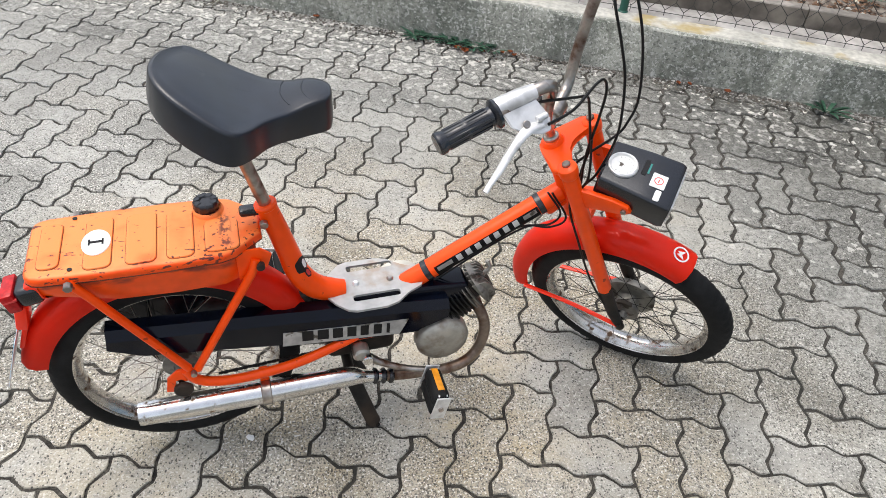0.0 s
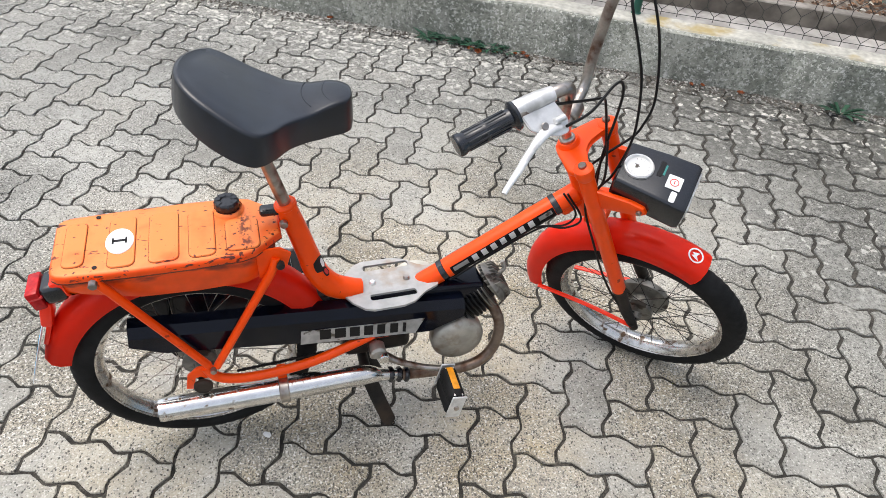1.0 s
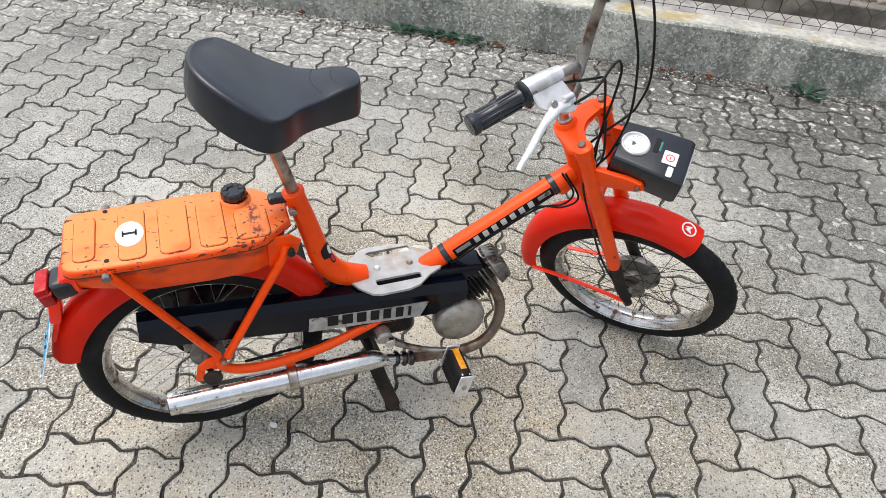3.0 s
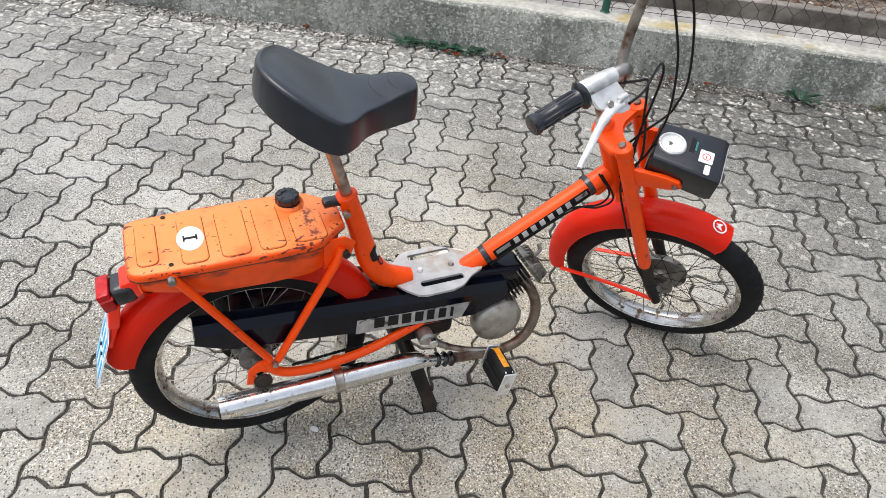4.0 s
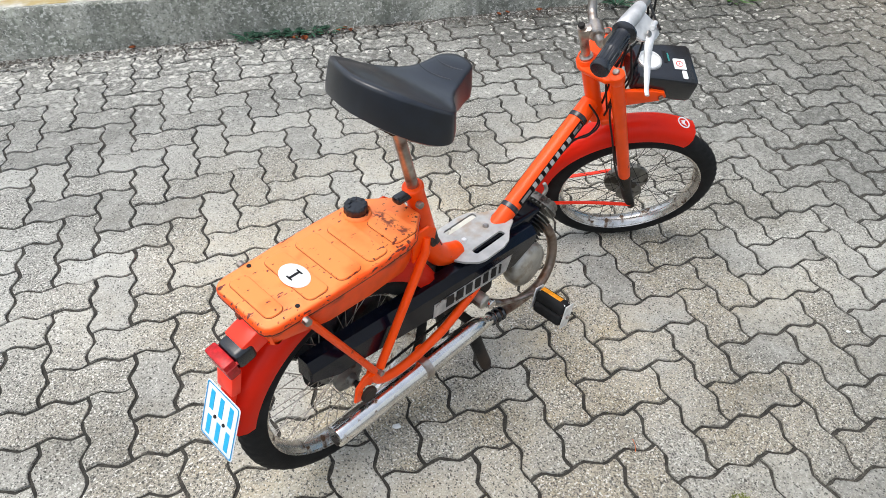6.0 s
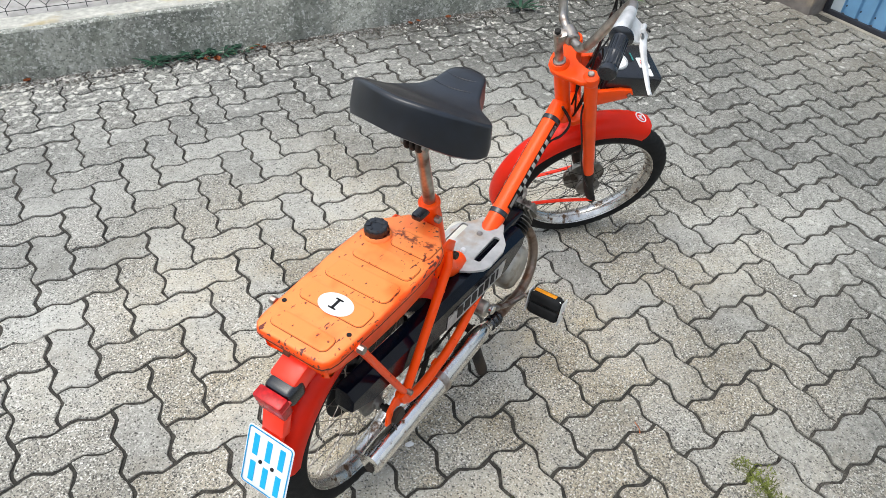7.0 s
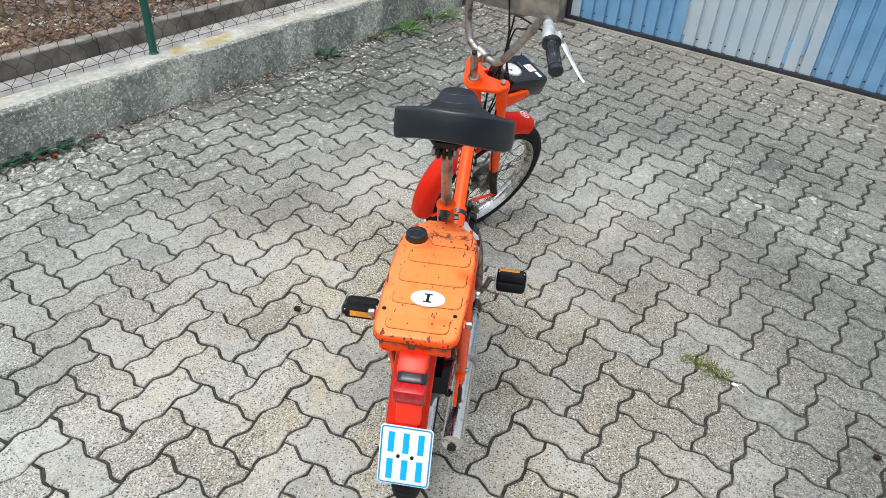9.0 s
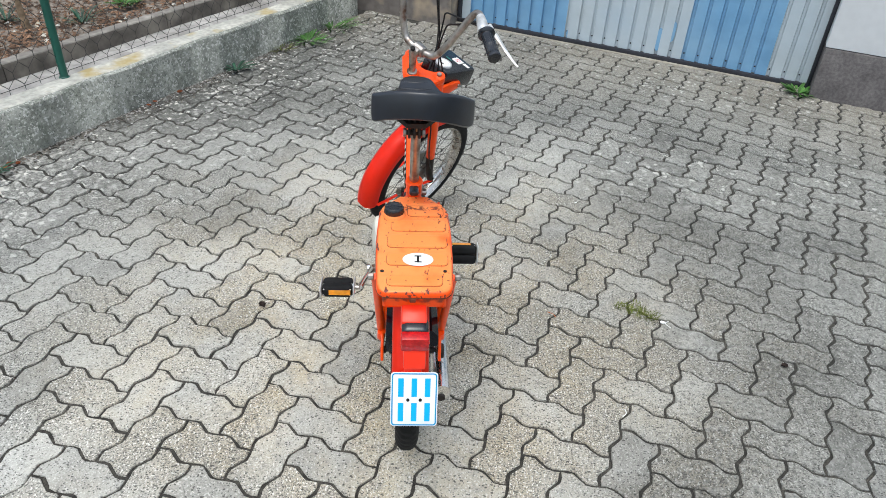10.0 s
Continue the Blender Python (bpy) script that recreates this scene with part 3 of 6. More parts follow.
bm = bmesh.new()
N = (40, 30)
grid = [[bm.verts.new((-0.30 - 0.118 * 6.0 * (j / N[1]) ** 1.4 + 0.02 + 5.3 * i / N[0], 0.365 + 6.0 * (j / N[1]) ** 1.4,
                       wall_top(-0.25 + 5.3 * i / N[0]) + 0.062 + 0.03 * noise.noise(Vector((i * 0.75, j * 0.8, 2.0))))) for j in range(N[1] + 1)] for i in range(N[0] + 1)]
for i in range(N[0]):
    for j in range(N[1]):
        bm.faces.new((grid[i][j], grid[i + 1][j], grid[i + 1][j + 1], grid[i][j + 1]))
garden = solid("garden_bed", bm, M["soil"], m=WALL)
tagged(garden, "brown garden soil with dry litter behind the kerb", "soil", kind="structure")
side_path = solid("pavement_2", prismed([(-6.0, 0.304), (-0.29, 0.304), (-1.05, 6.6), (-6.0, 6.6)], 0.0, 0.219), M["slab"], m=WALL)
tagged(side_path, "light grey concrete garden path beside the kerbed bed", "pavement", kind="structure")


def fence_post(s):
    z = wall_top(s)
    post = new("fence_post")
    post.matrix_world = WALL @ pose(s, 0.140, z)
    part("post", tubed([(0, 0, -0.05), (0, 0, 1.25)], 0.019, sides=14), M["green"], post)
    part("cap", lathed([(0.0001, 1.262), (0.012, 1.26), (0.021, 1.25), (0.021, 1.235)], seg=14), M["green"], post)
    part("ground_sleeve", lathed([(0.019, 0.012), (0.024, 0.008), (0.026, -0.01)], seg=14), M["green"], post)
    return tagged(post, "dark green coated round steel fence post on the wall", "fence post", "posts of the garden fence")


for s in (-1.93, 0.467, 2.70):
    fence_post(s)

# hexagonal wire netting between the posts
bm = bmesh.new()
pitch, rise, wire = 0.078, 0.088, 0.0015
start = -2.0
cols, rows_ = int(4.7 / pitch), 14
def wire_bit(a, b):
    d = (b - a).normalized()
    u = d.cross(Vector((0, 1, 0))).normalized() * wire
    w = Vector((0, wire, 0))
    va = [bm.verts.new(a + o) for o in (u, w, -u, -w)]
    vb = [bm.verts.new(b + o) for o in (u, w, -u, -w)]
    for k in range(4):
        bm.faces.new((va[k], va[(k + 1) % 4], vb[(k + 1) % 4], vb[k]))
rng = random.Random(4)
def node_at(i, j):
    """The j-th row's i-th knot, a little out of true."""
    s = start + (i + 0.5 * (j % 2)) * pitch
    return Vector((s + 0.006 * noise.noise(Vector((i * 0.9, j * 0.7, 0))), 0.138 + 0.02 * noise.noise(Vector((i * 0.13, j * 0.2, 5))), wall_top(s) + 0.012 + j * rise * 0.75 + 0.006 * noise.noise(Vector((i, j, 9)))))
for j in range(rows_):
    for i in range(cols):
        a = node_at(i, j)
        twist = a + Vector((0, 0, rise * 0.3))
        wire_bit(a, twist)
        for k in ((i - 1, i) if j % 2 == 0 else (i, i + 1)):
            wire_bit(twist, node_at(k, j + 1))
netting = solid("wire_netting", bm, M["wire"], m=WALL, smooth=False)
tagged(netting, "thin hexagonal galvanised wire netting of the garden fence", "wire netting", kind="stuff")
for n_, h in (("tension_wire", 0.03), ("tension_wire", 0.55), ("tension_wire", 1.05)):
    w_ = solid(n_, tubed([(s, 0.138, wall_top(s) + h) for s in (-2.0, -0.6, 0.0, 1.0, 2.0, 2.72)], 0.0014, sides=6, curved=False), M["wire"], m=WALL)
    tagged(w_, "straight galvanised tension wire of the fence", "wire", "tension wires of the fence")

# garage front: its x axis runs along the facade, y points out into the yard
FRONT = Matrix.Translation((2.44, -1.275, 0)) @ pose(0, 0, 0, 0, 0, 65.3)
DOOR_W, RECESS = 2.40, 0.145


def wall_block(name, x0, x1, y0, y1, z0, z1, mat, label, category="wall", bevel=0.004):
    ob = solid(name, boxed((x1 - x0, abs(y1 - y0), z1 - z0), ((x0 + x1) / 2, -(y0 + y1) / 2, (z0 + z1) / 2), bevel=bevel), mat, m=FRONT)
    return tagged(ob, label, category, kind="structure")


wall_block("wall_east_1", -3.5, -0.004, 0.0, 0.35, -0.3, 0.30, M["plinth"], "coarse grey-brown roughcast plinth beside the garage door")
wall_block("wall_east_2", -3.5, 0.0, 0.012, 0.35, 0.304, 2.9, M["render"], "smooth white-rendered house wall above the plinth")
wall_block("wall_east_3", DOOR_W + 0.004, DOOR_W + 4.0, 0.0, 0.35, -0.3, 2.9, M["pier"], "grey weathered rendered pier between garage and retaining wall")
wall_block("wall_east_4", 0.004, DOOR_W - 0.004, 0.02, 0.35, 2.1, 2.9, M["render"], "white-rendered lintel over the garage door")
wall_block("floor", -0.2, DOOR_W + 0.2, 0.10, 0.30, -0.3, 0.004, M["dusty"], "narrow dusty concrete threshold under the garage door", "threshold")

# corrugated door: one panel a piece between the ribs
door = new("door_1")
door.matrix_world = FRONT @ Matrix.Translation((0, -RECESS, 0))
tagged(door, "ribbed sheet-steel garage door in patchy blue and pale grey paint", "garage door", kind="structure")
PITCH = DOOR_W / 27


def door_sheet(x0, x1):
    """Sheet with trapezoid ribs standing out towards the yard (+y)."""
    bm = bmesh.new()
    xs, x = [], x0
    while x < x1 - 1e-6:
        for f_, h in ((0.0, 0.0), (0.70, 0.0), (0.75, -0.017), (0.95, -0.017), (1.0, 0.0)):
            xs.append((x + f_ * PITCH, h))
        x += PITCH
    lo = [bm.verts.new((a, h, 0.03)) for a, h in xs]
    hi = [bm.verts.new((a, h, 2.08)) for a, h in xs]
    for a, b, c, d in zip(lo, lo[1:], hi[1:], hi):
        bm.faces.new((a, b, c, d))
    bmesh.ops.remove_doubles(bm, verts=bm.verts, dist=1e-5)
    bmesh.ops.solidify(bm, geom=bm.faces, thickness=0.002)
    return bm


for a, b, k in ((0, 3, "door_grey"), (3, 9, "door_blue"), (9, 18, "door_grey"), (18, 26, "door_blue"), (26, 27, "door_grey")):
    part("panel", door_sheet(a * PITCH, b * PITCH), M[k], door, "pale grey painted ribbed sheet" if k == "door_grey" else "blue painted ribbed sheet", smooth=False)
part("bottom_rail", boxed((DOOR_W, 0.03, 0.028), (DOOR_W / 2, 0.004, 0.016), bevel=0.004), M["gasket"], door, "dark rubber bottom edge")
for x in (0.012, DOOR_W - 0.012):
    part("side_rail", boxed((0.022, 0.04, 2.08), (x, 0.012, 1.05), bevel=0.004), M["gasket"], door, "dark steel side rail")
patch_rng = random.Random(17)
for x, z, size, n_ in ((9.75, 0.20, 0.052, 9), (10.45, 0.14, 0.048, 9), (24.4, 0.42, 0.040, 7), (17.2, 0.06, 0.03, 7)):
    flake = [(size * (0.7 + 0.5 * patch_rng.random()) * math.cos(6.283 * k / n_), 1.5 * size * (0.7 + 0.5 * patch_rng.random()) * math.sin(6.283 * k / n_)) for k in range(n_)]
    part("paint_flake", prismed([(x * PITCH + 0.03 + max(-0.028, min(0.030, a)), z + b) for a, b in flake], -0.0012, 0.0, Matrix.Translation((0, 0.0006, 0)) @ TO_XZ), M["door_blue"] if x < 20 else M["gasket"], door, "flaked paint showing an older coat")
for k in range(27):
    part("rivet", lathed([(0.0001, 0.004), (0.005, 0.0025), (0.006, 0.0)], Matrix.Translation(((k + 0.85) * PITCH, -0.015, 0.07)) @ pose(0, 0, 0, -90), seg=6), M["gasket"], door)


# ---- the moped ----
moped = new("moped")
moped.matrix_world = pose(0, 1.055, 0, 0, 0, 2.5)
tagged(moped, "old orange and red moped with worn paint on its centre stand", "moped")
FORK = pose(0.5395, 0.005, 0.80, 0, -25, 0) @ pose(0, 0, 0, 0, 0, -46)  # steering axis: z up the column, x ahead, steered to its right
BARS = pose(0.5395, 0.005, 0.80, 0, -24.5, 0) @ pose(0, 0, 0, 0, 0, -42)  # the handlebar sits a little askew in its clamp
AXLE_F, AXLE_R = Vector((0.062, 0.002, -0.627)), Vector((-0.2385, 0.008, 0.289))
TYRE_R, TYRE_W = 0.260, 0.030


def wheel(name, centre, m, label):
    """hub with tyre, rim and spokes; the axle lies along y."""
    at = (m or Matrix()) @ Matrix.Translation(centre) @ pose(0, 0, 0, 90)  # z of the lathe becomes -y
    hub_r = 0.066 if name == "front_wheel" else 0.05
    hub = part(name, lathed([(0.0001, -0.05), (0.011, -0.05), (0.013, -0.036), (hub_r - 0.006, -0.034), (hub_r, -0.026), (hub_r, -0.014), (0.03, -0.008),
                             (0.028, 0.012), (0.036, 0.016), (0.038, 0.028), (0.016, 0.036), (0.011, 0.05), (0.0001, 0.05)], seg=36), M["engine"], moped, label, at)
    # tyre with tread blocks
    bm = bmesh.new()
    seg, prof = 232, []
    for k in range(17):
        a = radians(-118 + 236 * k / 16)
        prof.append((TYRE_R - 0.034 + 0.034 * math.cos(a), TYRE_W * math.sin(a), a))
    rings = []
    for s in range(seg):
        th = 2 * math.pi * s / seg
        ring = []
        for k, (r, h, a) in enumerate(prof):
            lift = 0.0
            if 4 <= k <= 12 and k != 8:
                lift = 0.0014 if (s // 2 + (k > 8) + (k // 2)) % 2 else -0.0008
            ring.append(bm.verts.new(((r + lift) * math.cos(th), (r + lift) * math.sin(th), h)))
        rings.append(ring)
    for s in range(seg):
        a, b = rings[s], rings[(s + 1) % seg]
        for k in range(len(prof) - 1):
            bm.faces.new((a[k], a[k + 1], b[k + 1], b[k]))
    part("tyre", bm, M["rubber"], hub, "black treaded rubber tyre")
    part("rim", lathed([(0.213, -0.0225), (0.206, -0.0225), (0.201, -0.017), (0.196, -0.010), (0.193, 0.0), (0.196, 0.010), (0.201, 0.017), (0.206, 0.0225), (0.213, 0.0225),
                        (0.210, 0.014), (0.204, 0.004), (0.204, -0.004), (0.210, -0.014)], seg=72, closed=True), M["rim"], hub, "dull chromed steel rim with rust stains")
    for side in (-1, 1):
        part("rim_flange", lathed([(0.2105 + 0.0030 * math.cos(a), side * 0.0235 + 0.0030 * math.sin(a)) for a in (0.0, 1.05, 2.09, 3.14, 4.19, 5.24)], seg=72, closed=True), M["rim"], hub, "bright rolled edge of the rim")
    me = bpy.data.meshes.new("spoke")
    b2 = tubed([(0, 0, 0), (0.158, 0, 0)], 0.0009, sides=5)
    b2.to_mesh(me)
    b2.free()
    me.materials.append(M["iron" if name == "front_wheel" else "rusty"])
    for k in range(36):
        side = 1 if k % 2 else -1
        lean = 1 if (k // 2) % 2 else -1
        a1 = 2 * math.pi * k / 36
        a0 = a1 + lean * radians(62)
        p0 = Vector((0.042 * math.cos(a0), 0.042 * math.sin(a0), side * 0.022))
        p1 = Vector((0.195 * math.cos(a1), 0.195 * math.sin(a1), side * 0.004))
        sp = new("spoke", me)
        sp.parent = hub
        d = p1 - p0
        sp.matrix_local = Matrix.Translation(p0) @ d.to_track_quat("X", "Z").to_matrix().to_4x4() @ Matrix.Diagonal((d.length / 0.158, 1, 1, 1))
    part("axle_nut", disced((0, 0, 0.064), (0, 0, 1), 0.010, 0.012, 6), M["iron"], hub)
    part("axle_nut", disced((0, 0, -0.064), (0, 0, 1), 0.010, 0.012, 6), M["iron"], hub)
    part("axle", disced((0, 0, 0), (0, 0, 1), 0.006, 0.15, 10), M["iron"], hub)
    return hub


wheel("front_wheel", AXLE_F, FORK, "spoked wheel with dull alloy drum hub")
wheel("rear_wheel", AXLE_R, None, "spoked wheel with oily drum hub")


def mudguard(name, centre, m, a0, a1, radius, half, mat, label):
    """Pressed guard with a flat crown, sloped shoulders and turned-in skirts, along an arc from a0 to a1 (degrees in the x-z plane)."""
    prof = [(-half + 0.003, radius - 0.050), (-half, radius - 0.030), (-half + 0.004, radius - 0.014), (-half * 0.5, radius), (0.0, radius + 0.0025), (half * 0.5, radius), (half - 0.004, radius - 0.014), (half, radius - 0.030), (half - 0.003, radius - 0.050)]
    bm = bmesh.new()
    rings, seg = [], 44
    for k in range(seg + 1):
        a = radians(a0 + (a1 - a0) * k / seg)
        rings.append([bm.verts.new((r * math.cos(a), y, r * math.sin(a))) for y, r in prof])
    for a, b in zip(rings, rings[1:]):
        for i in range(len(prof) - 1):
            bm.faces.new((a[i], a[i + 1], b[i + 1], b[i]))
    bmesh.ops.solidify(bm, geom=bm.faces, thickness=0.0022)
    return part(name, bm, mat, moped, label, (m or Matrix()) @ Matrix.Translation(centre))


front_guard = mudguard("front_mudguard", AXLE_F + Vector((-0.0145, 0, 0.0139)), FORK, 45, 173, 0.2924, 0.041, M["red"], "bright red pressed-steel mudguard")
mudguard("rear_mudguard", Vector((-0.2390, 0.005, 0.288)), None, 22, 163, 0.300, 0.043, M["red"], "bright red pressed-steel mudguard")
# round emblem on the front guard's tip
part("emblem_ring", lathed([(0.0150, 0), (0.0185, 0), (0.0185, 0.0012), (0.0150, 0.0012)], Matrix.Translation((0.2940 * math.cos(radians(52.5)), 0, 0.2940 * math.sin(radians(52.5)))) @ pose(0, 0, 0, 0, 37.5, 0), seg=24, closed=True), M["white"], front_guard, "white emblem ring")
part("emblem_bar", prismed([(-0.010, -0.004), (0.008, -0.010), (0.002, 0.0), (0.008, 0.010), (-0.010, 0.004), (-0.004, 0.0)], 0.0, 0.0012, Matrix.Translation((0.2940 * math.cos(radians(52.5)), 0, 0.2940 * math.sin(radians(52.5)))) @ pose(0, 0, 0, 0, 37.5, 0)), M["white"], front_guard)

# frame tubes
tube_seat = part("seat_tube", tubed([(-0.018, 0, 0.678), (-0.002, 0, 0.62), (0.014, 0, 0.555), (0.030, 0, 0.495), (0.060, 0, 0.447), (0.098, 0, 0.427), (0.124, 0, 0.421)], [0.0205, 0.0212, 0.0225, 0.025, 0.0268, 0.0255, 0.0225], sides=18), M["orange"], moped, "orange painted seat tube with scuffs")
down = part("down_tube", tubed([(0.23, 0, 0.392), (0.31, 0, 0.438), (0.45, 0, 0.524), (0.605, 0, 0.618)], [0.0225, 0.0230, 0.0230, 0.0230], sides=18), M["orange"], moped, "orange painted down tube")
SEAT_LINE = smooth_path([(-0.018, 0, 0.678), (-0.002, 0, 0.62), (0.014, 0, 0.555), (0.030, 0, 0.495), (0.060, 0, 0.447), (0.098, 0, 0.427), (0.124, 0, 0.421)], 6)
SEAT_RADII = np.interp(np.linspace(0, 6, len(SEAT_LINE)), range(7), [0.0205, 0.0212, 0.0225, 0.025, 0.0268, 0.0262, 0.025])


def on_seat_tube(u0, u1, a0, a1, lift):
    """A decal wrapped round the bent seat tube, from u0 to u1 along its line and a0 to a1 degrees round it (0 faces right, 90 back)."""
    bm = bmesh.new()
    grid_ = []
    for u in np.linspace(u0, u1, 7):
        i = int(u)
        q = SEAT_LINE[i].lerp(SEAT_LINE[i + 1], float(u) - i)
        t = (SEAT_LINE[i + 1] - SEAT_LINE[i]).normalized()
        back = Vector((0, 1, 0)).cross(t)
        r = float(np.interp(u, range(len(SEAT_RADII)), SEAT_RADII)) + lift
        mid, wide = (a0 + a1) / 2, (a1 - a0) / 2
        wide *= math.sqrt(max(0.02, 1 - (2 * (float(u) - u0) / (u1 - u0) - 1) ** 4))
        grid_.append([bm.verts.new(q + r * (math.cos(radians(a)) * Vector((0, -1, 0)) + math.sin(radians(a)) * back)) for a in np.linspace(mid - wide, mid + wide, 6)])
    for a, b in zip(grid_, grid_[1:]):
        for k in range(5):
            bm.faces.new((a[k], a[k + 1], b[k + 1], b[k]))
    return bm


for u0, u1, a0, a1, lift, key in ((13.2, 17.2, -88, -8, 0.0008, "ink"), (14.0, 16.4, -74, -48, 0.0014, "white"), (16.6, 19.4, -70, -38, 0.0010, "ink"), (17.0, 19.0, -64, -44, 0.0014, "redink")):
    part("tube_decal", on_seat_tube(u0, u1, a0, a1, lift), M[key], tube_seat, "worn black, white and red decal")
D0, D1 = Vector((0.31, 0, 0.438)), Vector((0.605, 0, 0.618))
DIR = (D1 - D0).normalized()
NORM = Vector((-DIR.z, 0, DIR.x))
DT = Matrix((DIR.to_4d(), (0, 0, 1, 0), NORM.to_4d(), (0, 0, 0, 1))).transposed()
DT.col[1] = Vector((0, 1, 0, 0))
DT.col[3] = D0.to_4d()
for s in (0.003, 0.292):
    part("tube_band", lathed([(0.0232, -0.007), (0.0248, -0.006), (0.0248, 0.006), (0.0232, 0.007)], Matrix.Translation(D0 + DIR * s) @ DIR.to_track_quat("Z", "Y").to_matrix().to_4x4(), seg=24), M["plastic"], down, "black rubber band")


def on_tube(s0, s1, a0, a1, r=0.0236):
    """A sticker bent round the down tube: along it from s0 to s1, round it from a0 to a1 degrees (-90 is the right side)."""
    bm = bmesh.new()
    cols_ = []
    for k in range(9):
        a = radians(a0 + (a1 - a0) * k / 8)
        cols_.append([bm.verts.new(DT @ Vector((s, r * math.sin(a), r * math.cos(a)))) for s in (s0, s1)])
    for a, b in zip(cols_, cols_[1:]):
        bm.faces.new((a[0], a[1], b[1], b[0]))
    bmesh.ops.solidify(bm, geom=bm.faces, thickness=0.0004)
    return bm


for sgn in (-1, 1):
    part("tube_sticker", on_tube(0.022, 0.284, sgn * 51, sgn * 120), M["ink"], down, "black strip sticker with pale bars")
    for s0, s1, in ((0.028, 0.066), (0.246, 0.278)):
        part("sticker_stripe", on_tube(s0, s1, sgn * 60, sgn * 84, 0.0242), M["silver"], down)
    for k in range(7):
        s0 = 0.077 + k * 0.0238
        part("letter_bar", on_tube(s0, s0 + 0.013, sgn * 56, sgn * 94, 0.0242), M["white"], down)

part("head_tube", tubed([Vector((0.5395, 0, 0.80)) + Vector((-0.4067, 0, 0.9135)) * z for z in (-0.265, -0.072)], 0.0200, sides=20), M["orange"], moped, "orange steering head tube")
part("head_gusset", boxed((0.085, 0.032, 0.055), (0.60, 0, 0.605), Matrix.Rotation(radians(-38), 3, "Y"), 0.012, 3), M["orange"], moped)

# seat post, collar and seat
post = part("seat_post", tubed([(-0.012, 0, 0.660), (-0.066, 0, 0.866)], 0.0125, sides=16), M["rusty"], moped, "rusty chromed seat post")
part("seat_collar", disced((-0.0185, 0, 0.681), (-0.25, 0, 0.95), 0.0228, 0.012, 20, 0.003), M["orange"], moped)
part("quick_clamp", boxed((0.040, 0.024, 0.016), (-0.048, 0.0, 0.672), None, 0.006, 2), M["plastic"], moped, "black clamp lever")
part("clamp_bolt", disced((-0.026, -0.027, 0.655), (0, 1, 0), 0.008, 0.012, 8, 0.001), M["rusty"], moped)
clamp = part("seat_clamp", disced((-0.070, 0.004, 0.846), (0, 1, 0), 0.0068, 0.048, 12, 0.002), M["iron"], post, "dark oily double-bolted seat clamp")
for y in (-0.0125, 0.0, 0.0125):
    part("clamp_ear", disced((-0.070, y + 0.004, 0.848), (0, 1, 0), 0.0170, 0.0070, 18, 0.002), M["iron"], clamp)
    part("clamp_lug", boxed((0.018, 0.0068, 0.034), (-0.072, y + 0.004, 0.868), None, 0.002, 1), M["iron"], clamp)
for y in (-0.023, 0.023):
    part("clamp_nut", disced((-0.070, y + 0.004, 0.846), (0, 1, 0), 0.0110, 0.008, 6, 0.001), M["engine"], clamp)

# saddle: a kidney outline, wide behind and narrow at the nose, knocked askew on its post
def seat_back(s):
    """The bowed back edge: s runs from -1, the left corner, to 1, the right one."""
    a, b, c = s * (s - 1) / 2, 1 - s * s, s * (s + 1) / 2
    return a * -0.129 + b * -0.166 + c * -0.072, a * 0.093 + b * -0.042 + c * -0.133, 0


SEAT_EDGE = smooth_path([seat_back(-s) for s in (0.0, 0.2, 0.4, 0.6, 0.8, 0.95)] + [(-0.124, 0.098, 0), (-0.114, 0.101, 0), (-0.085, 0.098, 0), (-0.035, 0.084, 0), (0.008, 0.057, 0), (0.05, 0.041, 0), (0.085, 0.036, 0), (0.104, 0.028, 0),
                         (0.113, 0.012, 0), (0.110, -0.018, 0), (0.098, -0.034, 0), (0.065, -0.046, 0), (0.03, -0.062, 0), (-0.005, -0.086, 0), (-0.028, -0.112, 0), (-0.044, -0.127, 0), (-0.054, -0.133, 0), (-0.064, -0.1345, 0)] + [seat_back(s) for s in (0.95, 0.8, 0.6, 0.4, 0.2, 0.0)], 5)[:-1]


def seat_rear(x, y):
    """How far towards the bowed back (0 to 1), and across it (-1 right, 1 left)."""
    w = max(0.0, min(1.0, (-0.015 - x) / 0.11))
    return w * w * (3 - 2 * w), max(-1.0, min(1.0, (y + 0.02) / 0.115))


def seat_top(x, y):
    crown = -0.006 * min(1.0, (y / 0.06) ** 2) * max(0.0, min(1.0, (x + 0.01) / 0.06))
    w, u = seat_rear(x, y)
    rise = sum(float(np.interp(x + d, (-0.175, -0.14, -0.11, -0.09, -0.05, -0.02, 0.02, 0.05, 0.08, 0.10, 0.12), (0.075, 0.063, 0.051, 0.043, 0.025, 0.0165, 0.0135, 0.0150, 0.0200, 0.0190, 0.014))) for d in (-0.02, -0.01, 0, 0.01, 0.02)) / 5
    return 0.901 + crown + rise + w * (0.015 * (1 - u * u) + 0.006 * max(u, 0.0))


def seat_low(x, y):
    w, u = seat_rear(x, y)
    return 0.902 + float(np.interp(x, (-0.172, -0.12, -0.09, 0.0, 0.05, 0.12), (0.007, -0.016, -0.025, -0.040, -0.050, -0.054))) + 0.05 * y * max(0.0, min(1.0, (0.03 - x) / 0.10)) + w * (0.018 * (1 - u * u) + 0.008 * max(u, 0.0))


